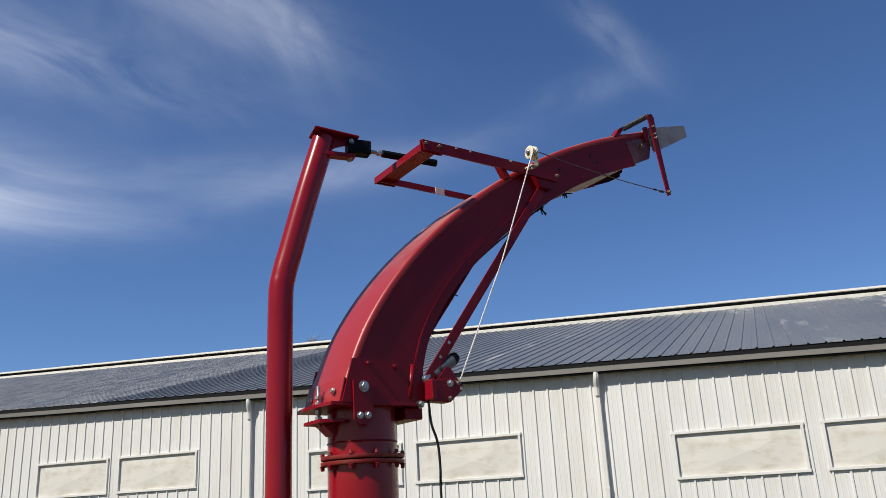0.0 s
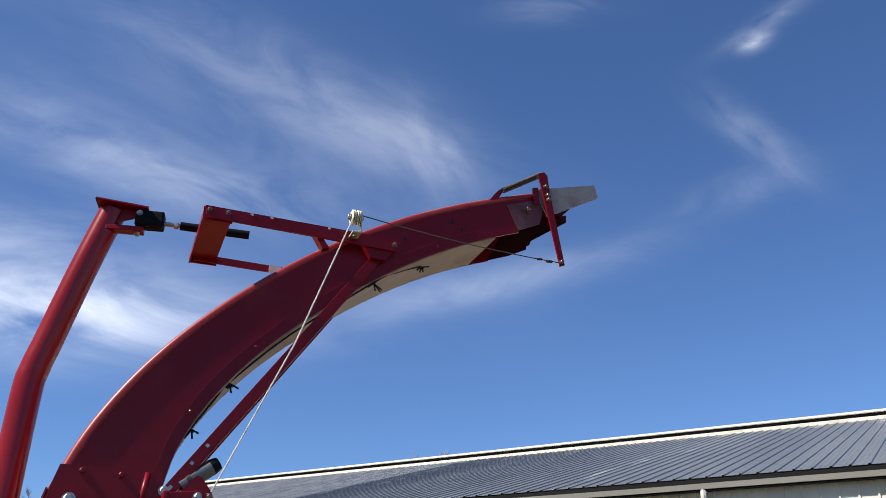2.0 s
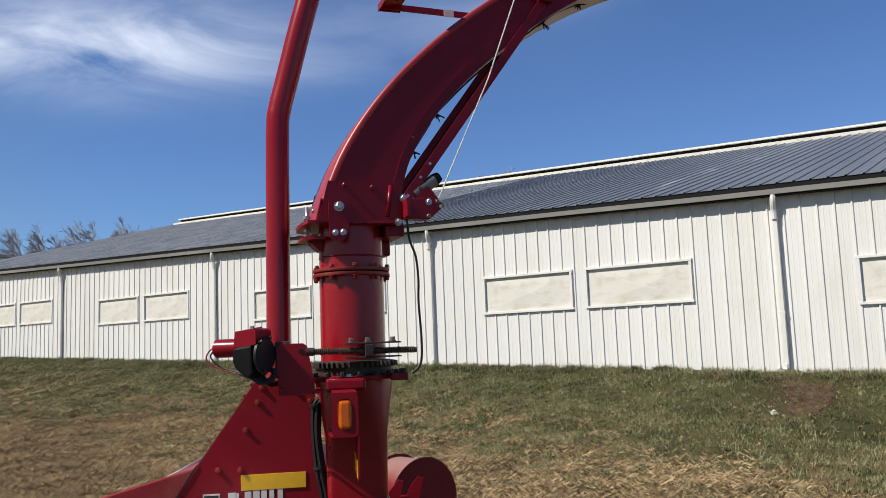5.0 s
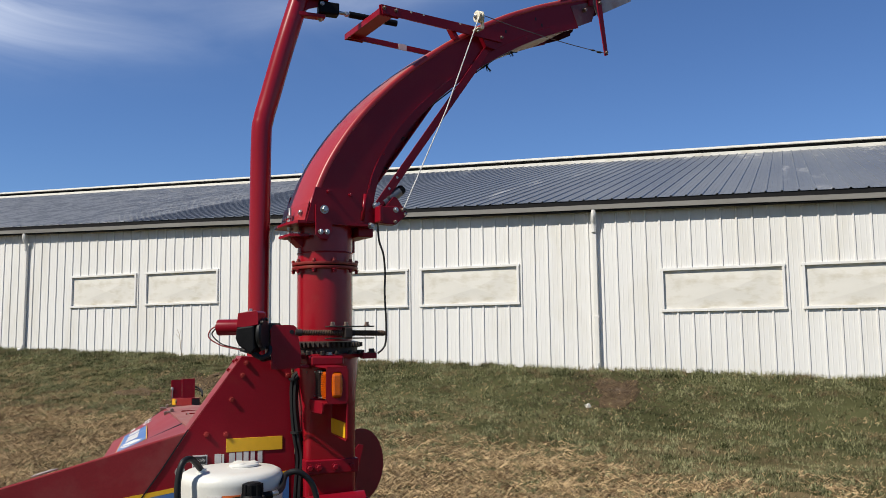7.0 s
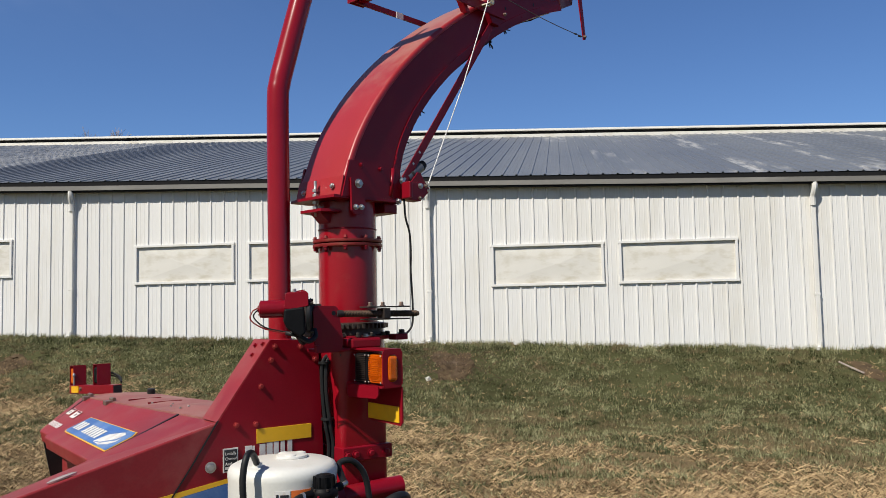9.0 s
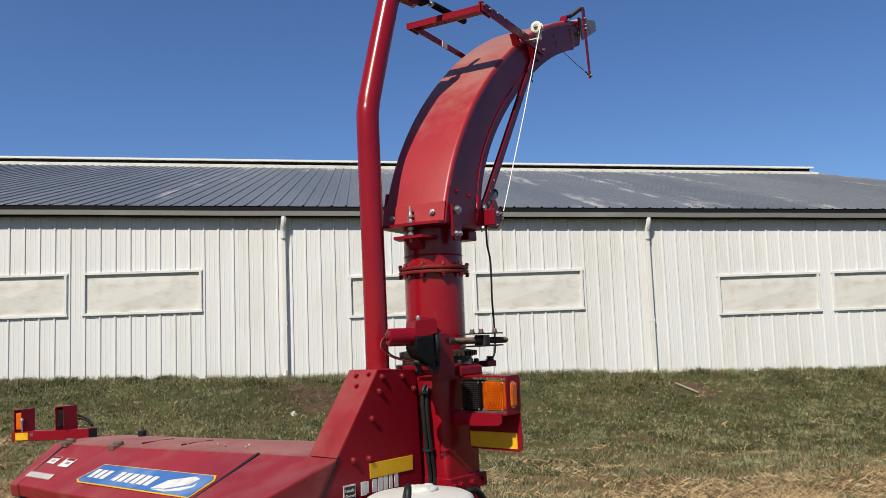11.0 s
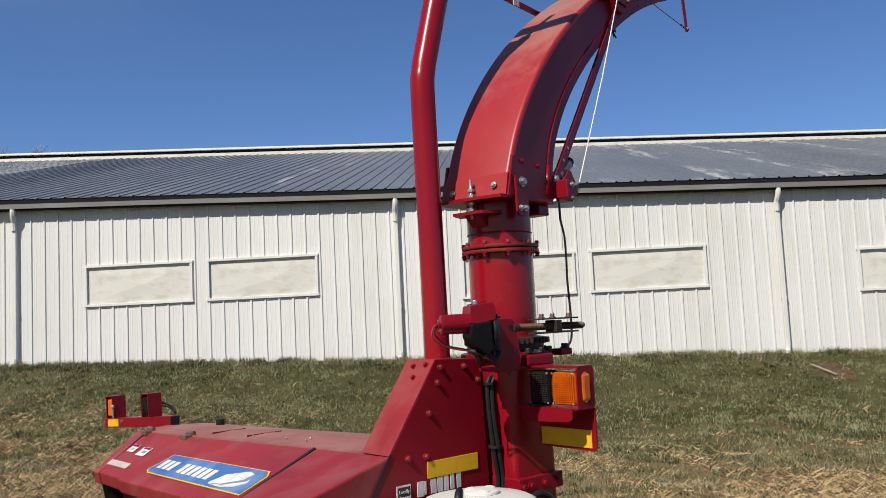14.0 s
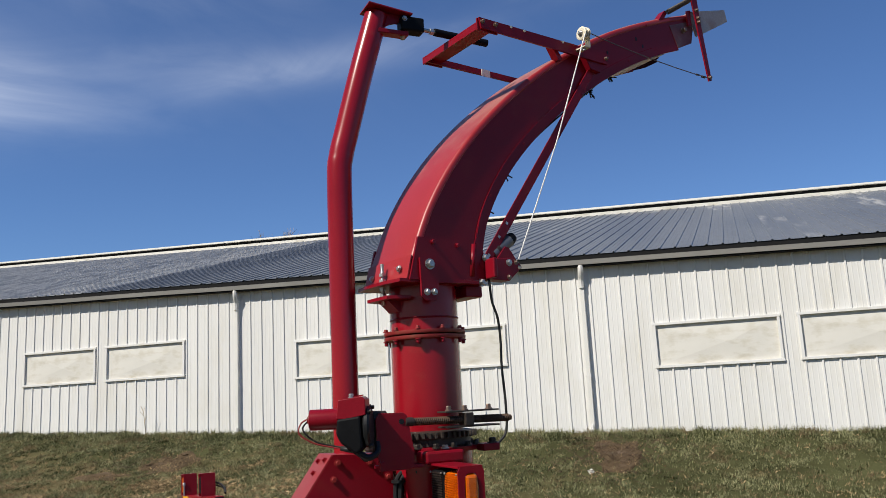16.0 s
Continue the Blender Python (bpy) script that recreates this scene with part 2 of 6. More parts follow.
LETTER = surface("white_vinyl", (0.62, 0.60, 0.57), 0.5, var=0.15, scale=20, fine=150, bump=0.0, stain=(0.42, 0.30, 0.28), stain_at=(0.55, 0.75), stain_scale=30)
DECAL_BLACK = surface("black_vinyl", (0.02, 0.02, 0.022), 0.45, var=0.15, scale=20, fine=150, bump=0.0)
DECAL_BLUE = surface("blue_vinyl", (0.045, 0.13, 0.36), 0.4, var=0.2, scale=5, fine=150, bump=0.0, stain=(0.20, 0.29, 0.45), stain_at=(0.50, 0.72))
DECAL_ORANGE = surface("orange_vinyl", (0.62, 0.14, 0.03), 0.45, var=0.1, scale=20, fine=150, bump=0.0)
WALL = surface("white_ribbed_steel", (0.668, 0.662, 0.650), 0.5, var=0.05, scale=0.6, fine=30, bump=0.02, stain=(0.585, 0.562, 0.51), stain_at=(0.50, 0.80), stain_scale=1.6, stretch=(1, 1, 0.25), obj_random=0.12)
TRIM = surface("white_trim", (0.65, 0.638, 0.61), 0.45, var=0.06, scale=2.0, fine=40, bump=0.02)
FASCIA = surface("weathered_gutter", (0.17, 0.163, 0.15), 0.5, var=0.16, scale=1.2, fine=30, bump=0.03, stain=(0.28, 0.27, 0.25), stain_at=(0.52, 0.72), stretch=(0.3, 1, 1))
# near-black that stands in for shade at the eave and below the vent cap
SHADE_BLACK = surface("shade_black", (0.012, 0.012, 0.013), 0.8, spec=0.1, var=0.2, scale=3, fine=40, bump=0.05)
PANE = surface("cream_window_panel", (0.635, 0.615, 0.57), 0.45, var=0.05, scale=1.5, fine=60, bump=0.02, stain=(0.49, 0.455, 0.375), stain_at=(0.50, 0.72), stain_scale=2.2, stretch=(1, 1, 2.2))
ROOF = surface("weathered_roof_steel", (0.182, 0.190, 0.200), 0.42, metal=0.22, var=0.22, scale=0.5, fine=14, bump=0.02, obj_random=0.12, stretch=(1.0, 0.2, 0.2))


def fade_roof(m, pitch, ridge):
    """Chalky faded lengths, sheet by sheet: more of them towards the ridge, and all over the far end."""
    nd, lk = m.node_tree.nodes, m.node_tree.links
    p = nd["Principled BSDF"]
    paint = p.inputs["Base Color"].links[0].from_socket

    def math_node(op, a, b=None, c=None, clamp=False):
        n = nd.new("ShaderNodeMath")
        n.operation, n.use_clamp = op, clamp
        for k, v in enumerate((a, b, c)):
            if isinstance(v, (int, float)):
                n.inputs[k].default_value = v
            elif v is not None:
                lk.new(v, n.inputs[k])
        return n.outputs[0]

    tc, sep, com = nd.new("ShaderNodeTexCoord"), nd.new("ShaderNodeSeparateXYZ"), nd.new("ShaderNodeCombineXYZ")
    lk.new(tc.outputs["Object"], sep.inputs[0])
    x, y = sep.outputs[0], sep.outputs[1]
    lk.new(math_node('MULTIPLY', math_node('FLOOR', math_node('DIVIDE', x, pitch)), 0.61), com.inputs[0])
    lk.new(math_node('MULTIPLY', y, 0.20), com.inputs[1])
    lk.new(math_node('MULTIPLY', x, 0.11), com.inputs[2])
    n1 = nd.new("ShaderNodeTexNoise")
    n1.inputs["Scale"].default_value, n1.inputs["Detail"].default_value = 1.0, 3.0
    lk.new(com.outputs[0], n1.inputs["Vector"])
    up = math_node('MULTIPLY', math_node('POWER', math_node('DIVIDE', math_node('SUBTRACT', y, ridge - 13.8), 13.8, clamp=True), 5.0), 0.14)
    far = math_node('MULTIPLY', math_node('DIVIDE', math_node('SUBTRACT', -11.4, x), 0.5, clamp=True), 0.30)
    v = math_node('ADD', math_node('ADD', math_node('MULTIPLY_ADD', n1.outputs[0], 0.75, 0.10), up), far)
    for mid, broad in ((3.25, 0.22), (5.85, 0.42), (8.3, 0.5), (11.4, 0.6), (-2.6, 0.4)):
        q = math_node('POWER', math_node('DIVIDE', math_node('SUBTRACT', x, mid), broad), 2.0)
        v = math_node('ADD', v, math_node('DIVIDE', 0.13, math_node('ADD', math_node('MULTIPLY', q, q), 1.0)))
    r = nd.new("ShaderNodeMapRange")
    r.inputs["From Min"].default_value, r.inputs["From Max"].default_value = 0.60, 0.68
    lk.new(v, r.inputs[0])
    fine = nd.new("ShaderNodeTexNoise")
    fine.inputs["Scale"].default_value, fine.inputs["Detail"].default_value, fine.inputs["Roughness"].default_value = 1.0, 7.0, 0.7
    long = nd.new("ShaderNodeMapping")
    long.inputs["Scale"].default_value = (5.0, 1.1, 1.1)
    lk.new(tc.outputs["Object"], long.inputs["Vector"])
    lk.new(long.outputs[0], fine.inputs["Vector"])
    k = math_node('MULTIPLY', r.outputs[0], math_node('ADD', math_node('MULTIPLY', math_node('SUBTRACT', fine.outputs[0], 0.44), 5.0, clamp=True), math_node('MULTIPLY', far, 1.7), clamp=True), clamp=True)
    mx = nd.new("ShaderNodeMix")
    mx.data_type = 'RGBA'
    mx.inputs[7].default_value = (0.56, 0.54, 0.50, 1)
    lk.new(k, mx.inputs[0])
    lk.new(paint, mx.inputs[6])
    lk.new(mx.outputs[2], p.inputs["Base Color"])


fade_roof(ROOF, 0.2709, 30.0)
GROUND = surface("turf_soil", (0.055, 0.056, 0.026), 0.95, spec=0.0, var=0.4, scale=0.9, fine=22, bump=0.6, stain=(0.10, 0.075, 0.040), stain_at=(0.54, 0.75), stain_scale=0.5)


def strew(m):
    """Flattened straw over the soil at the foot of the bank, thinning out unevenly up the slope."""
    nd, lk = m.node_tree.nodes, m.node_tree.links
    p = nd["Principled BSDF"]
    soil = p.inputs["Base Color"].links[0].from_socket
    tc, sep = nd.new("ShaderNodeTexCoord"), nd.new("ShaderNodeSeparateXYZ")
    lk.new(tc.outputs["Object"], sep.inputs[0])

    def noise_node(scale, detail):
        n = nd.new("ShaderNodeTexNoise")
        n.inputs["Scale"].default_value, n.inputs["Detail"].default_value, n.inputs["Roughness"].default_value = scale, detail, 0.65
        lk.new(tc.outputs["Object"], n.inputs["Vector"])
        return n.outputs[0]

    def calc(op, *args):
        n = nd.new("ShaderNodeMath")
        n.operation = op
        for k, v in enumerate(args):
            if isinstance(v, (int, float)):
                n.inputs[k].default_value = v
            else:
                lk.new(v, n.inputs[k])
        return n.outputs[0]

    def ramp(v, a, b):
        n = nd.new("ShaderNodeMapRange")
        n.inputs["From Min"].default_value, n.inputs["From Max"].default_value = a, b
        lk.new(v, n.inputs[0])
        return n.outputs[0]

    reach = calc('ADD', calc('MULTIPLY_ADD', sep.outputs[0], -0.15, 11.2), calc('MULTIPLY', calc('SUBTRACT', noise_node(0.45, 6), 0.5), 10.0))
    low = calc('MULTIPLY', ramp(calc('SUBTRACT', reach, sep.outputs[1]), -2.2, 3.4), ramp(sep.outputs[1], 2.0, 5.5))
    near = calc('MULTIPLY', ramp(sep.outputs[0], -45.0, -30.0), ramp(sep.outputs[0], 30.0, 20.0))
    k = calc('MULTIPLY', calc('MULTIPLY', low, near), ramp(noise_node(1.1, 7), 0.35, 0.50))
    straw = nd.new("ShaderNodeValToRGB")
    straw.color_ramp.elements[0].position, straw.color_ramp.elements[1].position = 0.3, 0.7
    straw.color_ramp.elements[0].color, straw.color_ramp.elements[1].color = (0.135, 0.088, 0.050, 1), (0.36, 0.25, 0.145, 1)
    lk.new(noise_node(38.0, 5), straw.inputs[0])
    mx = nd.new("ShaderNodeMix")
    mx.data_type = 'RGBA'
    lk.new(calc('MULTIPLY', k, 0.92), mx.inputs[0])
    lk.new(soil, mx.inputs[6])
    lk.new(straw.outputs[0], mx.inputs[7])
    lk.new(mx.outputs[2], p.inputs["Base Color"])


strew(GROUND)
GRASS = surface("grass_blades", (0.088, 0.114, 0.036), 0.8, var=0.65, scale=1.6, fine=20, bump=0.0, tint=(0.335, 0.325, 0.18), island=0.5, spec=0.04, stain=(0.19, 0.145, 0.082), stain_at=(0.52, 0.64), stain_scale=2.2)
STRAW = surface("dry_grass", (0.29, 0.192, 0.102), 0.8, var=0.6, scale=1.2, fine=16, bump=0.0, tint=(0.62, 0.455, 0.26), island=0.7, spec=0.05)
for m, lo, hi in ((GRASS, 0.57, 0.88), (STRAW, 0.54, 0.90)):
    ends = m.node_tree.nodes["Color Ramp"].color_ramp.elements
    ends[0].position, ends[1].position = lo, hi
BARK = surface("bare_branches", (0.30, 0.25, 0.22), 0.9, var=0.3, scale=3, fine=30, bump=0.1)
GALV = surface("galvanised_bin", (0.33, 0.34, 0.36), 0.45, metal=0.4, var=0.15, scale=0.6, fine=20, bump=0.05)
WOOD = surface("grey_pole_wood", (0.16, 0.135, 0.115), 0.85, var=0.3, scale=4, fine=40, bump=0.3, stretch=(1, 1, 0.1))
STONE = surface("pale_stone", (0.62, 0.60, 0.55), 0.8, var=0.2, scale=12, fine=60, bump=0.4)
STEMS = surface("dead_stems", (0.105, 0.072, 0.050), 0.9, var=0.5, scale=4, fine=30, bump=0.1, spec=0.1)
DIRT = surface("bare_dirt", (0.078, 0.053, 0.030), 0.95, var=0.5, scale=5, fine=34, bump=0.9, stain=(0.13, 0.095, 0.068), stain_at=(0.54, 0.74), spec=0.1)

# ---- mesh helpers ----


def finish(name, bm, mat):
    bmesh.ops.recalc_face_normals(bm, faces=bm.faces)
    me = bpy.data.meshes.new(name)
    bm.to_mesh(me)
    bm.free()
    smooth = [p.use_smooth for p in me.polygons]
    me.set_sharp_from_angle(angle=radians(38))
    me.polygons.foreach_set("use_smooth", smooth)
    me.materials.append(mat)
    return new(name, me)


def part(name, bm, mat, parent, label=""):
    ob = finish(name, bm, mat)
    ob.parent = parent
    return tagged(ob, label)


def thing(name, m, label, category, group="", kind=""):
    ob = new(name)
    ob.empty_display_size = 0.1
    ob.matrix_world = m
    return tagged(ob, label, category, group, kind)


def solid(name, bm, mat, label, category, group="", kind=""):
    return tagged(finish(name, bm, mat), label, category, group, kind)


def box(x0, x1, y0, y1, z0, z1, bevel=0.0, bm=None, turn=None):
    bm = bm or bmesh.new()
    v = [bm.verts.new((x, y, z)) for z in (z0, z1) for y in (y0, y1) for x in (x0, x1)]
    fs = [bm.faces.new([v[i] for i in q]) for q in ((0, 2, 3, 1), (4, 5, 7, 6), (0, 1, 5, 4), (2, 6, 7, 3), (0, 4, 6, 2), (1, 3, 7, 5))]
    if bevel:
        es = list({e for f in fs for e in f.edges})
        r = bmesh.ops.bevel(bm, geom=es, offset=bevel, segments=2, profile=0.5, affect='EDGES')
        v = list({q for f in r["faces"] for q in f.verts} | {q for q in v if q.is_valid})
    if turn:
        bmesh.ops.transform(bm, matrix=turn, verts=[q for q in v if q.is_valid])
    return bm


def prism(pts, y0, y1, bm=None, plane="xz", bevel=0.0):
    """A polygon in the xz, xy or yz plane, carried along the third axis from y0 to y1."""
    bm = bm or bmesh.new()
    put = {"xz": lambda p, d: (p[0], d, p[1]), "xy": lambda p, d: (p[0], p[1], d), "yz": lambda p, d: (d, p[0], p[1])}[plane]
    a, b = [bm.verts.new(put(p, y0)) for p in pts], [bm.verts.new(put(p, y1)) for p in pts]
    n = len(pts)
    fs = [bm.faces.new(a), bm.faces.new(b[::-1])] + [bm.faces.new((a[i], b[i], b[(i + 1) % n], a[(i + 1) % n])) for i in range(n)]
    if bevel:
        bmesh.ops.bevel(bm, geom=list({e for f in fs for e in f.edges}), offset=bevel, segments=2, profile=0.5, affect='EDGES')
    return bm


def tube(pts, r, seg=10, bm=None, close=True, r_end=None):
    """A round bar along a line of points."""
    bm = bm or bmesh.new()
    pts = [Vector(p) for p in pts]
    rings, side = [], None
    for i, p in enumerate(pts):
        d = (pts[min(i + 1, len(pts) - 1)] - pts[max(i - 1, 0)]).normalized()
        if side is None:
            side = d.cross(Vector((0.31, 0.17, 1)) if abs(d.z) < 0.9 else Vector((1, 0.2, 0))).normalized()
        side = (side - d * side.dot(d)).normalized()
        up = d.cross(side)
        k = r if r_end is None else r + (r_end - r) * i / (len(pts) - 1)
        rings.append([bm.verts.new(p + k * (math.cos(6.28319 * j / seg) * side + math.sin(6.28319 * j / seg) * up)) for j in range(seg)])
    for a, b in zip(rings, rings[1:]):
        for j in range(seg):
            bm.faces.new((a[j], a[(j + 1) % seg], b[(j + 1) % seg], b[j])).smooth = True
    if close:
        bm.faces.new(rings[0]), bm.faces.new(rings[-1][::-1])
    return bm


def lathe(profile, seg=32, at=(0, 0, 0), bm=None, turn=None, smooth=True):
    """A profile of (radius, height) turned round the z axis; open ends are capped."""
    bm = bm or bmesh.new()
    rings = [[bm.verts.new((r * math.cos(6.28319 * j / seg), r * math.sin(6.28319 * j / seg), z)) for j in range(seg)] for r, z in profile]
    for a, b in zip(rings, rings[1:]):
        for j in range(seg):
            bm.faces.new((a[j], a[(j + 1) % seg], b[(j + 1) % seg], b[j])).smooth = smooth
    bm.faces.new(rings[0][::-1]), bm.faces.new(rings[-1])
    m = Matrix.Translation(at) @ (turn or Matrix())
    bmesh.ops.transform(bm, matrix=m, verts=[v for ring in rings for v in ring])
    return bm


def arc(pts, n=8):
    """A smooth line through the points."""
    pts = [Vector(p) for p in pts]
    out = []
    for i in range(len(pts) - 1):
        p0, p1, p2, p3 = pts[max(i - 1, 0)], pts[i], pts[i + 1], pts[min(i + 2, len(pts) - 1)]
        for k in range(n):
            t = k / n
            out.append(0.5 * ((2 * p1) + (p2 - p0) * t + (2 * p0 - 5 * p1 + 4 * p2 - p3) * t * t + (3 * p1 - p0 - 3 * p2 + p3) * t ** 3))
    return out + [pts[-1]]


def bolt(at, normal, r=0.012, h=0.010, washer=True):
    """A hexagon bolt head on its washer, standing out along the normal."""
    q = Vector(normal).to_track_quat("Z", "Y").to_matrix().to_4x4()
    bm = bmesh.new()
    if washer:
        lathe([(r * 1.35, 0), (r * 1.35, h * 0.25)], 14, at, bm, q, False)
    lathe([(r, h * 0.25), (r, h * 0.85), (r * 0.8, h)], 6, at, bm, q, False)
    return bm

# ---- barn ----
WALL_Y, FALL, RIB = 16.59, 0.029, 0.2709
X_LEFT, X_RIGHT, RIDGE_Y, EAVE_Y = -34.4, 18.7, 30.0, 16.38


def ground_z(x, y):
    h = np.interp(y, (-60, 4, 7, 9, 11.5, 13, 14.2, 15.4, 16.3, 44, 60, 400), (-0.95, -0.90, -0.90, -0.90, -0.86, -0.72, -0.50, -0.20, 0.0, 0.0, 0.4, 6.0))
    w = np.interp(y, (4, 9, 14), (0.12, 0.4, 1.0))
    xx = np.clip(x, -60, 40)
    return 0.86 + h - FALL * xx * w


def base_z(x):
    return 0.86 - FALL * x


def eave_z(x):
    return 4.083 - FALL * x


def ridge_z(x):
    return 7.63 - 0.0325 * x


PROFILE = ((-0.024, 0), (-0.012, 0.021), (0.012, 0.021), (0.024, 0), (0.078, 0), (0.085, 0.0022), (0.095, 0.0022), (0.102, 0), (0.168, 0), (0.175, 0.0022), (0.185, 0.0022), (0.192, 0))
ROOF_PROFILE = ((-0.024, 0), (-0.012, 0.022), (0.012, 0.022), (0.024, 0), (0.087, 0), (0.090, 0.003), (0.094, 0.003), (0.097, 0), (0.177, 0), (0.180, 0.003), (0.184, 0.003), (0.187, 0))
barn = thing("barn", Matrix(), "long white ribbed-steel barn with a dark weathered metal roof", "barn")

BAYS = range(-4, 2)
WINDOWS = []
for k in BAYS:
    for x0, x1 in ((1.10, 3.21), (3.51, 5.65)):
        WINDOWS.append((x0 + 7.314 * k, x1 + 7.314 * k, 1.944 - 0.2143 * k, 2.729 - 0.2143 * k))


def inner_wall(bm, x0, x1, za, zb):
    """A slab of wall behind the ribbed sheet; its foot and head follow za(x), zb(x)."""
    v = [bm.verts.new((x, y, z(x))) for y in (WALL_Y + 0.004, WALL_Y + 0.15) for x, z in ((x0, za), (x1, za), (x1, zb), (x0, zb))]
    for q in ((0, 1, 2, 3), (4, 7, 6, 5), (0, 4, 5, 1), (1, 5, 6, 2), (2, 6, 7, 3), (3, 7, 4, 0)):
        bm.faces.new([v[i] for i in q])


def low(x):
    return base_z(x) - 0.35


def high(x):
    return eave_z(x) - 0.06


bm = bmesh.new()
edge = X_LEFT
for x0, x1, z0, z1 in WINDOWS:
    inner_wall(bm, edge, x0, low, high)
    inner_wall(bm, x0, x1, low, lambda x, z=z0: z)
    inner_wall(bm, x0, x1, lambda x, z=z1: z, high)
    edge = x1
inner_wall(bm, edge, X_RIGHT, low, high)
wall = part("wall", bm, WALL, barn, "white painted ribbed steel wall")


def sheet(spans):
    """Ribbed steel from rib to rib. spans: (column start, foot, head) with functions of x."""
    bm = bmesh.new()
    for x, za, zb in spans:
        row = [(x + d, h) for d, h in PROFILE] + [(x + RIB - 0.024, 0)]
        a = [bm.verts.new((px, WALL_Y - h, za(px))) for px, h in row]
        b = [bm.verts.new((px, WALL_Y - h, zb(px))) for px, h in row]
        for i in range(len(row) - 1):
            bm.faces.new((a[i], a[i + 1], b[i + 1], b[i]))
    bmesh.ops.remove_doubles(bm, verts=bm.verts, dist=0.002)
    return bm


first, last = math.ceil(X_LEFT / RIB) + 1, math.floor(X_RIGHT / RIB) - 1
i = first
while i < last:
    spans, above = [], []
    for j in range(i, min(i + 3, last)):
        x = j * RIB + 0.018
        hit = [w for w in WINDOWS if w[0] - 0.12 < x + 0.12 < w[1] - 0.02]
        if hit:
            spans.append((x, low, lambda q, z=hit[0][2]: z))
            above.append((x, lambda q, z=hit[0][3]: z, high))
        else:
            spans.append((x, low, high))
    part("wall_panel", sheet(spans), WALL, wall)
    if above:
        part("wall_panel", sheet(above), WALL, wall)
    i += 3

for x0, x1, z0, z1 in WINDOWS:
    win = new("window")
    win.parent = barn
    win.location = (x0, WALL_Y, z0)
    tagged(win, "cream barn window panel in a white frame")
    w, h = x1 - x0, z1 - z0
    f = 0.038
    bm = box(-0.022, w + 0.022, -0.042, 0.03, h - f, h + 0.010, 0.003)
    part("top_rail", bm, WALL, win)
    part("bottom_rail", box(-0.022, w + 0.022, -0.044, 0.03, -0.010, f, 0.003), WALL, win)
    part("stile", box(-0.010, f, -0.040, 0.03, f, h - f, 0.003), WALL, win)
    part("stile", box(w - f, w + 0.010, -0.040, 0.03, f, h - f, 0.003), WALL, win)
    cx = w * random.uniform(0.50, 0.60)
    cz = h * random.uniform(0.40, 0.5)
    bm = bmesh.new()
    rim = [bm.verts.new(p) for p in ((f, 0.010, f), (w - f, 0.010, f), (w - f, 0.010, h - f), (f, 0.010, h - f))]
    mid = [bm.verts.new((cx - 0.02, -0.014, cz)), bm.verts.new((cx + 0.02, -0.014, cz))]
    for q in ((rim[0], rim[1], mid[1], mid[0]), (rim[1], rim[2], mid[1]), (rim[2], rim[3], mid[0], mid[1]), (rim[3], rim[0], mid[0])):
        bm.faces.new(q)
    back = [bm.verts.new((v.co.x, 0.02, v.co.z)) for v in rim]
    bm.faces.new(back[::-1])
    for a in range(4):
        bm.faces.new((rim[a], back[a], back[(a + 1) % 4], rim[(a + 1) % 4]))
    part("pane", bm, PANE, win)

# gables and rear wall close the barn
for x in (X_LEFT, X_RIGHT - 0.15):
    za = base_z(x) - 0.4
    prism([(WALL_Y, za), (2 * RIDGE_Y - WALL_Y, za), (2 * RIDGE_Y - WALL_Y, eave_z(x)), (RIDGE_Y, ridge_z(x) - 0.1), (WALL_Y, eave_z(x))], x, x + 0.15, bm := bmesh.new(), "yz")
    part("gable", bm, WALL, barn)
bm = bmesh.new()
v = [bm.verts.new((x, y, z)) for x in (X_LEFT, X_RIGHT) for y, z in ((43.26, base_z(x) - 0.4), (43.41, base_z(x) - 0.4), (43.41, eave_z(x)), (43.26, eave_z(x)))]
for q in ((0, 1, 2, 3), (7, 6, 5, 4), (0, 4, 5, 1), (1, 5, 6, 2), (2, 6, 7, 3), (3, 7, 4, 0)):
    bm.faces.new([v[i] for i in q])
part("rear_wall", bm, WALL, barn)

# roof deck and ribbed sheets
bm = bmesh.new()
xa, xb = X_LEFT - 0.3, X_RIGHT + 0.3
ring = []
for x in (xa, xb):
    ring.append([bm.verts.new((x, y, z)) for y, z in ((EAVE_Y + 0.05, eave_z(x) - 0.10), (EAVE_Y + 0.05, eave_z(x) - 0.03), (RIDGE_Y, ridge_z(x) - 0.03), (43.8, eave_z(x)), (43.8, eave_z(x) - 0.1), (RIDGE_Y, ridge_z(x) - 0.2))])
for a in range(6):
    bm.faces.new((ring[0][a], ring[0][(a + 1) % 6], ring[1][(a + 1) % 6], ring[1][a]))
bm.faces.new(ring[0]), bm.faces.new(ring[1][::-1])
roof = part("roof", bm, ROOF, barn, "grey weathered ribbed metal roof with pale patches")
i, stop = math.floor(xa / RIB) + 1, math.floor(xb / RIB) - 1
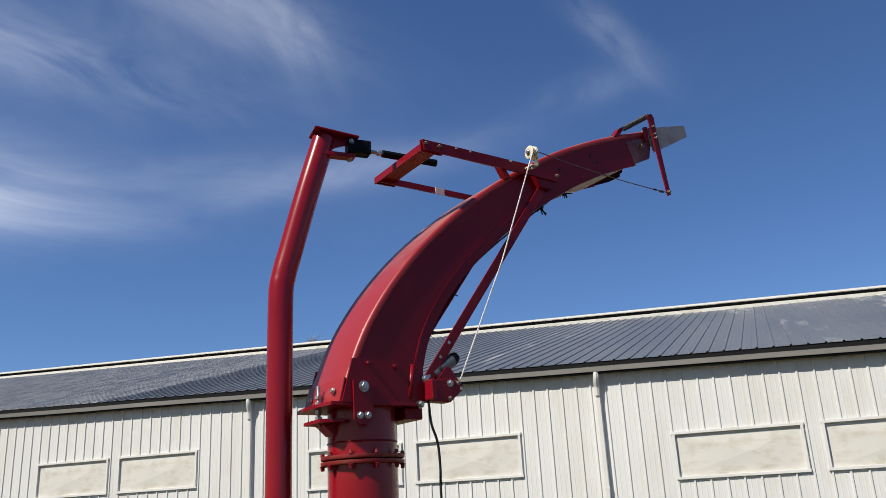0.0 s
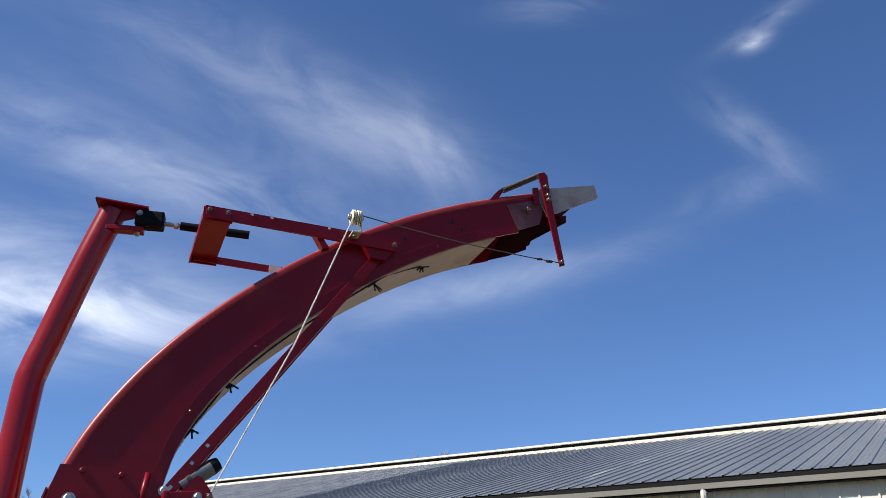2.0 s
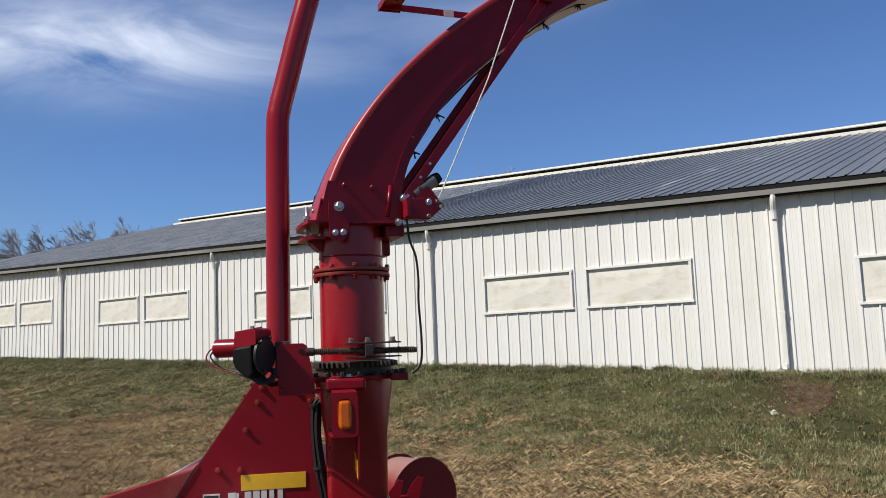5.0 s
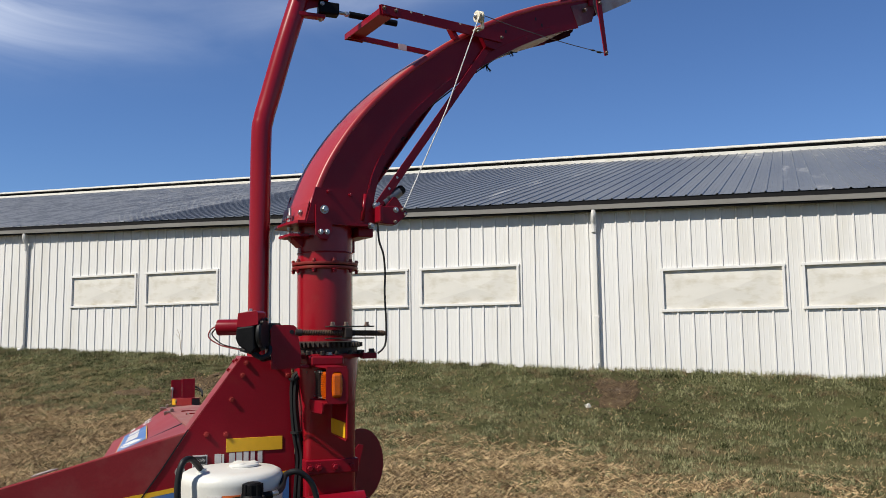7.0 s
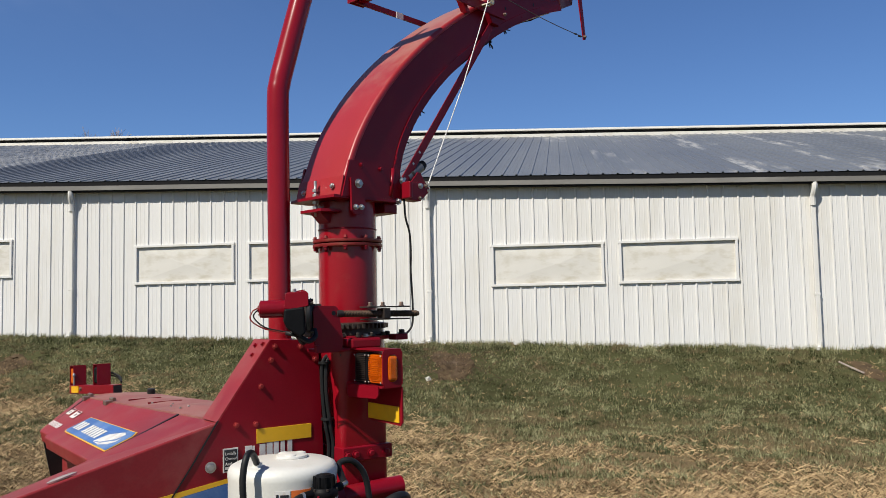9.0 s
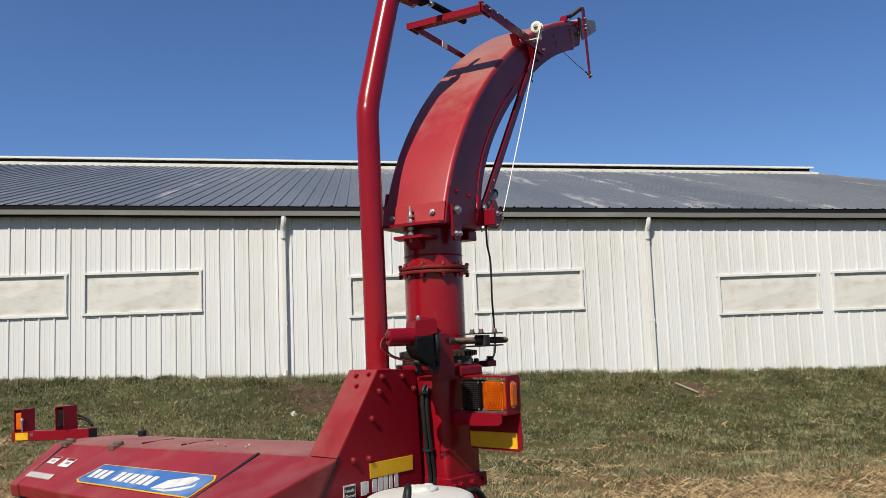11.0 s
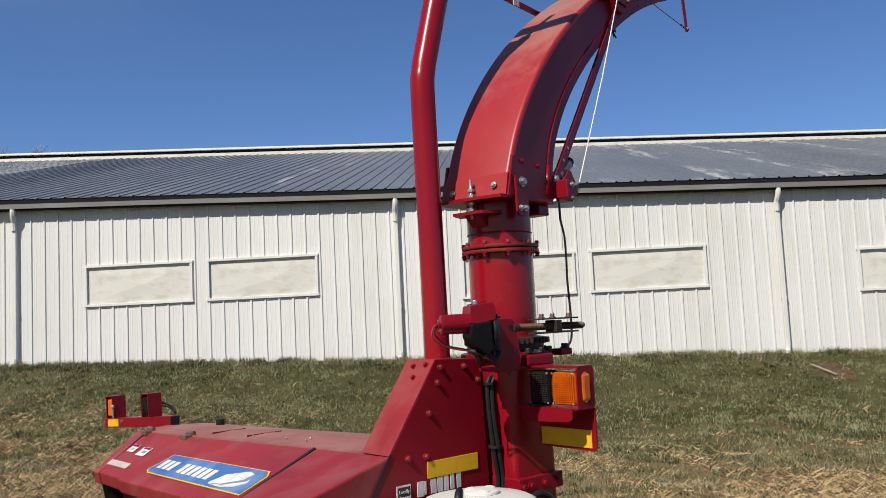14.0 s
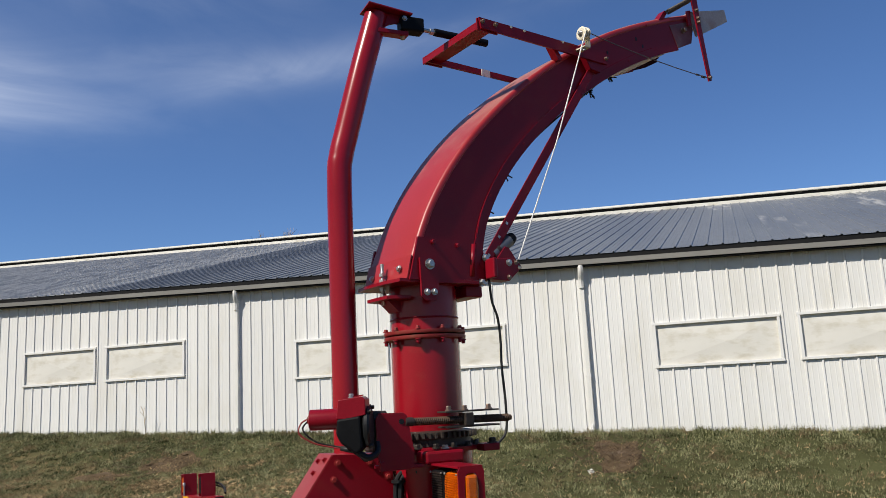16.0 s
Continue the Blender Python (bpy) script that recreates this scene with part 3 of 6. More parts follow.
while i < stop:
    bm = bmesh.new()
    for j in range(i, min(i + 3, stop)):
        x = j * RIB
        row = [(x + d, h) for d, h in ROOF_PROFILE] + [(x + RIB - 0.024, 0)]
        ys = (EAVE_Y, EAVE_Y + 4.6, EAVE_Y + 9.3, RIDGE_Y)
        lines = []
        for y in ys:
            t = (y - EAVE_Y) / (RIDGE_Y - EAVE_Y)
            lines.append([bm.verts.new((px, y, eave_z(px) + (ridge_z(px) - eave_z(px)) * t + h)) for px, h in row])
        for a, b in zip(lines, lines[1:]):
            for q in range(len(row) - 1):
                bm.faces.new((a[q], a[q + 1], b[q + 1], b[q]))
    bmesh.ops.remove_doubles(bm, verts=bm.verts, dist=0.002)
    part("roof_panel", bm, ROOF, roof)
    i += 3


def long_bar(name, y0, y1, z0, z1, zf, mat, parent, label="", xa=X_LEFT - 0.3, xb=X_RIGHT + 0.3, bow=0.0, rise=0.0):
    bm = bmesh.new()
    n = 40 if bow else 1
    rings = []
    for k in range(n + 1):
        x = xa + (xb - xa) * k / n
        s = bow * (noise.noise((x * 0.35, 3.1, 0)) + 0.5 * noise.noise((x * 1.3, 1.1, 0))) if bow else 0
        rings.append([bm.verts.new((x, y, zf(x) + z + s)) for y, z in ((y0, z0), (y1, z0 + rise), (y1, z1 + rise), (y0, z1))])
    for a, b in zip(rings, rings[1:]):
        for q in range(4):
            bm.faces.new((a[q], a[(q + 1) % 4], b[(q + 1) % 4], b[q]))
    bm.faces.new(rings[0]), bm.faces.new(rings[-1][::-1])
    return part(name, bm, mat, parent, label)


# the shade between roof edge and gutter is put into this bar's colour
long_bar("drip_edge", EAVE_Y + 0.015, EAVE_Y + 0.09, -0.100, -0.008, eave_z, SHADE_BLACK, barn, "drip edge, near-black with the shade below the roof edge put in", bow=0.006)
long_bar("gutter", EAVE_Y + 0.008, EAVE_Y + 0.14, -0.178, -0.088, eave_z, FASCIA, barn, "dented grey-white gutter", bow=0.010)
# black bar drawn where only shade lies below the gutter
long_bar("gutter_shade", EAVE_Y + 0.03, EAVE_Y + 0.14, -0.208, -0.181, eave_z, SHADE_BLACK, barn, bow=0.010)
long_bar("soffit", EAVE_Y + 0.145, WALL_Y - 0.03, -0.20, -0.17, eave_z, FASCIA, barn)
vent = new("ridge_vent")
vent.parent = barn
tagged(vent, "white metal ridge vent cap over a dark gap")
long_bar("vent_cap", RIDGE_Y - 0.42, RIDGE_Y + 0.42, 0.11, 0.17, ridge_z, TRIM, vent, xa=X_LEFT, xb=18.2)
# black core in place of the shade below the cap
long_bar("vent_throat", RIDGE_Y - 0.28, RIDGE_Y + 0.28, -0.08, 0.11, ridge_z, SHADE_BLACK, vent, xa=X_LEFT + 0.05, xb=18.1)
long_bar("vent_flashing", RIDGE_Y - 0.72, RIDGE_Y - 0.29, -0.20, -0.10, ridge_z, PANE, vent, xa=X_LEFT, xb=18.2, rise=0.11)

for x in (14.2, 7.0, -0.12, -7.6, -15.1, -22.97, -30.3):
    ds = new("downspout")
    ds.parent = barn
    ds.location = (x, WALL_Y, base_z(x))
    tagged(ds, "white square downspout with a curved elbow")
    h = eave_z(x) - 0.24 - base_z(x)
    bm = tube(arc([(0.02, -0.145, h + 0.09), (0.02, -0.155, h - 0.02), (0.01, -0.13, h - 0.11), (0, -0.085, h - 0.20), (0, -0.073, h - 0.36)], 5), 0.052, 8)
    part("elbow", bm, TRIM, ds)
    part("pipe", box(-0.042, 0.042, -0.092, -0.022, 0.10, h - 0.34, 0.010), TRIM, ds)
    part("strap", box(-0.050, 0.050, -0.095, -0.02, h * 0.33, h * 0.33 + 0.045, 0.003), TRIM, ds)
    part("shoe", tube(arc([(0, -0.073, 0.14), (-0.01, -0.08, 0.05), (-0.05, -0.16, 0.015)], 4), 0.045, 8), TRIM, ds)

# ---- ground ----
xs = np.concatenate([np.linspace(-400, -45, 24), np.linspace(-44, 22, 190), np.linspace(23, 400, 24)])
ys = np.concatenate([np.linspace(-400, -6, 24), np.linspace(-5, 5, 16), np.linspace(5.4, 17.2, 70), np.linspace(18, 46, 14), np.linspace(50, 600, 30)])
gx, gy = np.meshgrid(xs, ys)
gz = ground_z(gx, gy)
verts = []
for x, y, z in zip(gx.ravel(), gy.ravel(), gz.ravel()):
    b = 0.035 * noise.noise((x * 0.9, y * 0.9, 0)) + 0.02 * noise.noise((x * 2.7, y * 2.7, 5)) if -45 < x < 23 and 5 < y < 16.6 else 0
    verts.append((x, y, z + b))
nx = len(xs)
faces = [(r * nx + c, r * nx + c + 1, (r + 1) * nx + c + 1, (r + 1) * nx + c) for r in range(len(ys) - 1) for c in range(nx - 1)]
HEIGHTS = np.array([v[2] for v in verts])
me = bpy.data.meshes.new("ground")
me.from_pydata(verts, [], faces)
me.polygons.foreach_set("use_smooth", [True] * len(faces))
me.materials.append(GROUND)
tagged(new("ground", me), "rough turf bank with dry cut grass at its foot", "ground", kind="structure")


def surface_z(x, y):
    return float(ground_z(x, y)) + 0.035 * noise.noise((x * 0.9, y * 0.9, 0)) + 0.02 * noise.noise((x * 2.7, y * 2.7, 5))


WASH = ((0.50, 14.95, 0.62, 1.15), (-7.75, 14.5, 0.60, 0.75), (-8.6, 13.7, 0.7, 0.35), (7.35, 15.2, 0.32, 0.85))


def lattice(x, y, seed):
    """Smooth noise between -1 and 1 for whole arrays of places."""
    table = np.random.default_rng(seed).uniform(-1, 1, (256, 256))
    i, j = np.floor(x).astype(int), np.floor(y).astype(int)
    u, v = x - i, y - j
    u, v = u * u * (3 - 2 * u), v * v * (3 - 2 * v)
    g = lambda a, b: table[(i + a) % 256, (j + b) % 256]
    return (g(0, 0) * (1 - u) + g(1, 0) * u) * (1 - v) + (g(0, 1) * (1 - u) + g(1, 1) * u) * v


def lie_of_land(x, y):
    """The height of the ground sheet below whole arrays of places."""
    c, r = np.clip(np.searchsorted(xs, x) - 1, 0, len(xs) - 2), np.clip(np.searchsorted(ys, y) - 1, 0, len(ys) - 2)
    h = HEIGHTS.reshape(len(ys), len(xs))
    u, v = (x - xs[c]) / (xs[c + 1] - xs[c]), (y - ys[r]) / (ys[r + 1] - ys[r])
    return (h[r, c] * (1 - u) + h[r, c + 1] * u) * (1 - v) + (h[r + 1, c] * (1 - u) + h[r + 1, c + 1] * u) * v


def washed(x, y, patch):
    """True where rain has bared the bank."""
    bare = np.zeros(len(x), bool)
    for a, b, rx, ry in WASH:
        bare |= ((x - a) / rx) ** 2 + ((y - b) / ry) ** 2 < 0.75 + 0.55 * patch
    return bare


def blades(name, n, per, seed, mat, label, dry):
    """Tufts of short blades over the bank: upright green ones, or loose leaning straw."""
    rng = np.random.default_rng(seed)
    m = n // per * 8
    y = 16.55 - (16.55 - 4.2) * rng.random(m) ** 1.2
    reach = 2.0 + (y + 1.0) * 0.95
    x = rng.uniform(-reach * np.where(y > 9, 1.75, 1.25), 1.0 + reach * 0.95)
    west = rng.random(m)
    x = np.where(west < (0.58 if dry else 0.70), x, np.where(west < 0.90, rng.uniform(-6 - 2.2 * np.maximum(y - 4, 2), -2), rng.uniform(-42, -10, m)))
    patch = lattice(x * 0.45, y * 0.6, 9) * 0.8 + 0.55 * lattice(x * 1.3, y * 1.5, 2)
    fine = lattice(x * 3.1, y * 3.4, 5)
    tuft = lattice(x * 11, y * 9, 6) + 0.5 * lattice(x * 23, y * 19, 7)
    bare = washed(x, y, patch)
    foot = (11.0 - 0.15 * np.maximum(x, -12) - y) * 0.24 + 0.55 * patch + 0.38 * fine
    if dry:
        chance = np.where(bare, 0.10, np.clip(0.16 + foot, np.where(y < 14.6, 0.05, 0.02), 1.0)) * np.clip(0.60 - 1.3 * tuft, 0.10, 1)
    else:
        chance = np.clip(0.95 - np.maximum(0, foot + 0.30) * 0.85, 0.12, 1) * np.where(bare, 0.05, 1) * np.clip(0.80 + 0.6 * fine, 0.25, 1) * np.clip(0.50 + 1.5 * tuft, 0.04, 1)
    keep = np.flatnonzero(rng.random(m) < chance)[:n // per]
    x, y, foot = (np.repeat(q[keep], per) for q in (x, y, foot))
    k = len(x)
    x, y = x + rng.normal(0, 0.022, k), np.minimum(y + rng.normal(0, 0.022, k), 16.56)
    z, a = lie_of_land(x, y) - 0.008, rng.uniform(0, 6.283, k)
    dx, dy = np.cos(a), np.sin(a)
    if dry:
        l, w, up, lift = rng.uniform(0.03, 0.11, k), rng.uniform(0.0008, 0.0019, k), rng.uniform(0.0, 0.075, k), rng.uniform(0.004, 0.025, k)
        l = np.where(foot < 0, l * 0.42, l)
    else:
        l, w, up, lift = rng.uniform(0.01, 0.07, k), rng.uniform(0.0028, 0.0062, k), rng.uniform(0.015, 0.070, k), np.zeros(k)
        up = np.where(y > 15.9, up * rng.uniform(1.0, 2.2, k), up)
    co = np.stack([np.stack([x - dy * w, y + dx * w, z + lift], 1), np.stack([x + dy * w, y - dx * w, z], 1), np.stack([x + dx * l, y + dy * l, z + up], 1)], 1).reshape(-1, 3)
    me = bpy.data.meshes.new(name)
    me.vertices.add(3 * k), me.loops.add(3 * k), me.polygons.add(k)
    me.vertices.foreach_set("co", co.ravel())
    me.loops.foreach_set("vertex_index", np.arange(3 * k))
    me.polygons.foreach_set("loop_start", np.arange(0, 3 * k, 3))
    me.update(calc_edges=True)
    me.materials.append(mat)
    tagged(new(name, me), label, "grass", kind="stuff")


blades("grass", 900000, 6, 3, GRASS, "short green and yellowing grass on the bank", False)
blades("straw", 900000, 4, 4, STRAW, "dry tan cut grass and straw strewn on the ground", True)


def bare_patch(at, rx, ry, seed, label):
    """A ragged skin of crumbly soil on the bank."""
    n, rings = 40, 7
    px, py = [at[0]], [at[1]]
    for r in range(1, rings + 1):
        for k in range(n):
            t = 6.28319 * k / n
            f = r / rings * (0.80 + 0.55 * noise.noise((math.cos(t) * 1.6 + seed, math.sin(t) * 1.6, 0.4)))
            px.append(at[0] + rx * f * math.cos(t)), py.append(at[1] + ry * f * math.sin(t))
    px, py = np.array(px), np.array(py)
    pz = lie_of_land(px, py) + 0.014 + 0.018 * lattice(px * 7, py * 7, seed)
    pz[-n:] -= 0.05
    ring = lambda r, k: 1 + (r - 1) * n + k % n
    tri = [(0, ring(1, k), ring(1, k + 1)) for k in range(n)]
    quad = [(ring(r, k), ring(r + 1, k), ring(r + 1, k + 1), ring(r, k + 1)) for r in range(1, rings) for k in range(n)]
    me = bpy.data.meshes.new("bare_soil")
    me.from_pydata([tuple(q) for q in zip(px.tolist(), py.tolist(), pz.tolist())], [], tri + quad)
    me.materials.append(DIRT)
    tagged(new("bare_soil", me), label, "soil", kind="structure")


for n, (a, b, rx, ry) in enumerate(WASH):
    bare_patch((a, b), rx, ry, 3 + n, "bare brown soil washed out of the grass bank")


def twigs(at, rx, ry, n, seed):
    """A litter of thin dead stems on the bared bank."""
    rng = random.Random(seed)
    bm = bmesh.new()
    for _ in range(n):
        x, y = at[0] + rng.gauss(0, rx * 0.5), min(at[1] + rng.gauss(0, ry * 0.5), 16.4)
        z = float(lie_of_land(np.array([x]), np.array([y]))[0])
        a, l = rng.uniform(0, 6.283), rng.uniform(0.08, 0.30)
        tube([(x, y, z), (x + 0.5 * l * math.cos(a), y + 0.5 * l * math.sin(a), z + rng.uniform(0.03, 0.09)), (x + l * math.cos(a), y + l * math.sin(a), z + rng.uniform(0.0, 0.12))], 0.003, 3, bm, False)
    tagged(solid("dead_stems", bm, STEMS, "thin dead brown stems littering the bare bank", "dead stems"), kind="stuff")


twigs((0.45, 14.9), 1.0, 1.2, 420, 8)
twigs((-8.0, 14.4), 1.2, 1.0, 120, 9)
weed = bmesh.new()
z = float(lie_of_land(np.array([-9.8]), np.array([16.3]))[0])
tube(arc([(-9.74, 16.3, z), (-9.79, 16.3, z + 0.25), (-9.84, 16.32, z + 0.50), (-9.90, 16.3, z + 0.66)], 4), 0.007, 5, weed, True, 0.004)
for h, dx, dz in ((0.30, 0.06, 0.14), (0.44, -0.10, 0.10), (0.52, 0.04, 0.12)):
    tube([(-9.80 - 0.1 * (h - 0.25), 16.3, z + h), (-9.80 - 0.1 * (h - 0.25) + dx, 16.3, z + h + dz)], 0.004, 4, weed)
solid("weed_stalk", weed, STRAW, "single dry tan weed stalk against the white wall", "weed")


def rubble(name, at, size, seed, mat, label):
    rng = random.Random(seed)
    bm = bmesh.new()
    bmesh.ops.create_icosphere(bm, subdivisions=2, radius=1)
    for v in bm.verts:
        k = 0.75 + 0.5 * noise.noise(v.co * 1.4 + Vector((seed, 0, 0)))
        v.co = Vector((v.co.x * size[0], v.co.y * size[1], v.co.z * size[2])) * k
    bmesh.ops.rotate(bm, verts=bm.verts, matrix=Matrix.Rotation(rng.uniform(0, 3), 3, 'Z'))
    ob = solid(name, bm, mat, label, "stone")
    ob.location = (at[0], at[1], surface_z(at[0], at[1]) + size[2] * 0.35)


rubble("stone", (0.20, 14.23), (0.075, 0.05, 0.06), 3, STONE, "small pale stone lying on the bare washed-out bank")
rubble("stone", (-0.12, 15.95), (0.08, 0.10, 0.035), 5, DIRT, "flat earthy stone under the downspout outlet")
rubble("stone", (-7.7, 14.9), (0.17, 0.10, 0.04), 6, DIRT, "flat earthy stone in the washed-out gully")
rubble("stone", (-8.1, 14.4), (0.14, 0.09, 0.04), 7, DIRT, "flat earthy stone in the washed-out gully")
bm = box(-0.26, 0.26, -0.016, 0.016, -0.012, 0.010, 0.004)
plank = solid("plank", bm, BARK, "weathered grey-tan board lying down the bank below a downspout", "board")
plank.matrix_world = pose(7.05, 15.1, surface_z(7.05, 15.1) + 0.055, 0, 17, -62)

# ---- forage harvester: body ----
TX, TY = 1.613, 3.711
MACHINE = pose(TX, TY, 0, 0, 0, 44)
FLOOR = float(ground_z(TX, TY)) - 0.03
hv = thing("forage_harvester", MACHINE, "red pull-type forage harvester standing on dry grass", "forage harvester")


def bolts(name, spots, normal, parent, mat, r=0.012, h=0.010):
    for p in spots:
        part(name, bolt(p, normal, r, h), mat, parent)


def bars(spans, thick, mat, parent, name, label=""):
    """Plain raised bars for writing: (x0, x1, z0, z1, y) facing -y."""
    bm = bmesh.new()
    for x0, x1, z0, z1, y in spans:
        box(x0, x1, y - thick, y, z0, z1, 0, bm)
    return part(name, bm, mat, parent, label)


# side panel behind the tank, with a slanted front plate
SIDE = -0.012
bm = prism([(-0.318, 1.463), (-0.135, 1.452), (-0.118, 1.05), (-0.118, FLOOR), (-1.24, FLOOR), (-0.682, 0.941), (-0.599, 1.061), (-0.508, 1.196)], SIDE, SIDE + 0.010)
panel = part("side_panel", bm, RED, hv, "red side panel with reflector and stickers")
bm = prism([(-0.322, 1.463), (-0.135, 1.455), (-0.135, 1.449), (-0.318, 1.455), (-0.508, 1.192), (-0.514, 1.196)], SIDE + 0.002, 0.125)
part("slanted_plate", bm, RED_HOOD, hv)
part("tower_back", prism([(-0.318, 1.452), (-0.14, 1.445), (-0.13, FLOOR + 0.1), (-0.505, FLOOR + 0.1), (-0.505, 1.19)], 0.112, 0.122), RED, hv)
part("tower_side", box(-0.142, -0.132, SIDE + 0.012, 0.112, FLOOR + 0.1, 1.449), RED, hv)
bm = prism([(-0.508, 1.200), (-0.595, 1.065), (-0.682, 0.941), (-1.10, 0.36), (-1.106, 0.36), (-0.688, 0.941), (-0.601, 1.065), (-0.514, 1.200)], SIDE - 0.0035, SIDE - 0.0008)
part("panel_gap", bm, BLACK, panel, "black gap along the panel edge")
bolts("bolt", [(-0.304, SIDE, 1.439), (-0.318, SIDE, 1.392), (-0.357, SIDE, 1.304), (-0.446, SIDE, 1.180), (-0.376, SIDE, 1.177), (-0.148, SIDE, 1.388), (-0.205, SIDE, 1.435)], (0, -1, 0), panel, RED_DUSTY_BOLT, 0.0078, 0.010)
bolts("zinc_bolt", [(-0.536, SIDE, 1.050)], (0, -1, 0), panel, ZINC, 0.014, 0.010)
for t, b in ((0.06, 0.018), (0.20, 0.05), (0.08, 0.075)):
    a, z = -0.322 - 0.19 * t, 1.463 - 0.27 * t
    part("bolt", bolt((a, b, z), (-0.81, 0, 0.58), 0.007, 0.010), RED, panel)
part("reflector", box(-0.374, -0.166, SIDE - 0.003, SIDE - 0.0005, 1.110, 1.160, 0.0008), YELLOW, panel, "yellow reflector strip")
part("sticker", box(-0.494, -0.441, SIDE - 0.003, SIDE - 0.0005, 1.026, 1.106, 0.0008), LETTER, panel, "white-edged black sticker")
part("sticker_face", box(-0.490, -0.445, SIDE - 0.0045, SIDE - 0.0031, 1.031, 1.101), DECAL_BLACK, panel)


def words(text, size, at, parent, mat, name, turn=(90, 0, 0), thick=0.0006):
    cu = bpy.data.curves.new(name, 'FONT')
    cu.body, cu.size, cu.extrude = text, size, thick
    tmp = bpy.data.objects.new(name, cu)
    scene.collection.objects.link(tmp)
    dg = bpy.context.evaluated_depsgraph_get()
    me = bpy.data.meshes.new_from_object(tmp.evaluated_get(dg))
    bpy.data.objects.remove(tmp)
    me.materials.clear()
    me.materials.append(mat)
    ob = new(name, me)
    ob.parent = parent
    ob.matrix_basis = pose(*at, *turn)
    return ob


words("Locally", 0.014, (-0.4875, SIDE - 0.0055, 1.084), panel, LETTER, "lettering")
words("Owned", 0.014, (-0.4875, SIDE - 0.0055, 1.067), panel, LETTER, "lettering")
words("And", 0.014, (-0.4875, SIDE - 0.0055, 1.050), panel, LETTER, "lettering")
bars([(-0.4875, -0.452, 1.036, 1.045, SIDE - 0.0046)], 0.001, LETTER, panel, "lettering")
# a dealer's name, kept as plain bars
bars([(-0.415 + 0.0262 * k, -0.415 + 0.0262 * k + w, 1.062 + d, 1.106 + 0.002 * k - d, SIDE) for k, (w, d) in enumerate(((0.024, 0), (0.008, 0.004), (0.021, 0.003), (0.021, 0.003), (0.018, 0.003), (0.015, 0.003), (0.017, 0.003)))], 0.002, LETTER, panel, "lettering", "white lettering worn from the paint")
rows = [(-1.15, 0.868, 0.895), (-0.98, 0.915, 0.940), (-0.82, 0.941, 0.962), (-0.634, 0.968, 0.985), (-0.486, 0.990, 1.005), (-0.36, 1.004, 1.018), (-0.14, 1.015, 1.029)]
bm = prism([(a, z0) for a, z0, z1 in rows] + [(a, z1) for a, z0, z1 in reversed(rows)], SIDE - 0.0025, SIDE - 0.0006)
part("stripe", bm, YELLOW, panel, "yellow stripe along the panel")
bm = prism([(a, z0 - 0.14) for a, z0, z1 in rows] + [(a, z0) for a, z0, z1 in reversed(rows)], SIDE - 0.0022, SIDE - 0.0006)
part("blue_field", bm, DECAL_BLUE, panel, "blue field under the yellow stripe")

# feeder hood
CROWN = [(-0.012, 1.196), (0.40, 1.184), (1.40, 1.150), (1.86, 1.138), (1.97, 1.128)]


def crown_z(b):
    return float(np.interp(b, [c[0] for c in CROWN], [c[1] for c in CROWN]))


def hood_panel(name, b0, b1, nose0, nose1, mat, label="", back=-0.502, lip=0.055, inset=0.10):
    """A sloping hood plate between two joints; nose: (a, z) of its lower corner on either side; then it drops down."""
    bm = bmesh.new()
    f = []
    for b, (na, nz) in ((b0, nose0), (b1, nose1)):
        f.append([bm.verts.new(p) for p in ((back, b, crown_z(b)), (na, b, nz), (na + 0.012, b, nz - lip), (na + inset, b, nz - lip - 0.01), (na + inset + 0.02, b, FLOOR + 0.1), (back, b, FLOOR + 0.1))])
    n = len(f[0])
    fs = [bm.faces.new((f[0][i], f[0][(i + 1) % n], f[1][(i + 1) % n], f[1][i])) for i in range(n)] + [bm.faces.new(f[0][::-1]), bm.faces.new(f[1])]
    bmesh.ops.bevel(bm, geom=[e for e in bm.edges if all(v.co.z > 0.9 for v in e.verts)], offset=0.006, segments=2, profile=0.5, affect='EDGES')
    return part(name, bm, mat, hv, label)


hood_panel("hood_shoulder", -0.010, 0.398, (-1.62, 0.905), (-0.86, 1.040), RED_HOOD, "dusty red sloping shoulder plate", lip=0.30, inset=0.05)
front = hood_panel("hood_centre", 0.414, 1.47, (-0.815, 1.046), (-0.775, 1.008), RED_HOOD, "dusty red hood with a blue maker's decal")
hood_panel("hood_end", 1.480, 1.842, (-0.735, 0.996), (-0.722, 0.990), RED_HOOD, "red hood end plate with white warning stickers")
hood_panel("hood_edge", 1.854, 1.985, (-0.722, 0.986), (-0.70, 0.975), RED_HOOD)
for b0, b1 in ((0.3985, 0.4135), (1.8425, 1.8535)):
    na, nz = (-0.86, 1.028) if b0 < 1 else (-0.722, 0.978)
    bm = prism([(-0.505, crown_z(b0) + 0.0015), (na + 0.004, nz + 0.008), (na + 0.06, 0.70), (-0.505, 0.70)], b0, b1)
    part("joint_gap", bm, BLACK, hv, "black gap between hood plates")
bm = bmesh.new()
ring = []
for b in (0.126, 0.40, 1.40, 1.86, 1.985):
    ring.append([bm.verts.new(p) for p in ((-0.499, b, crown_z(b) + 0.003), (-0.36, b, crown_z(b) + 0.012), (-0.20, b, crown_z(b) + 0.004), (-0.10, b, crown_z(b) - 0.12), (-0.10, b, 0.30), (-0.499, b, 0.30))])
for p, q in zip(ring, ring[1:]):
    for i in range(6):
        bm.faces.new((p[i], p[(i + 1) % 6], q[(i + 1) % 6], q[i]))
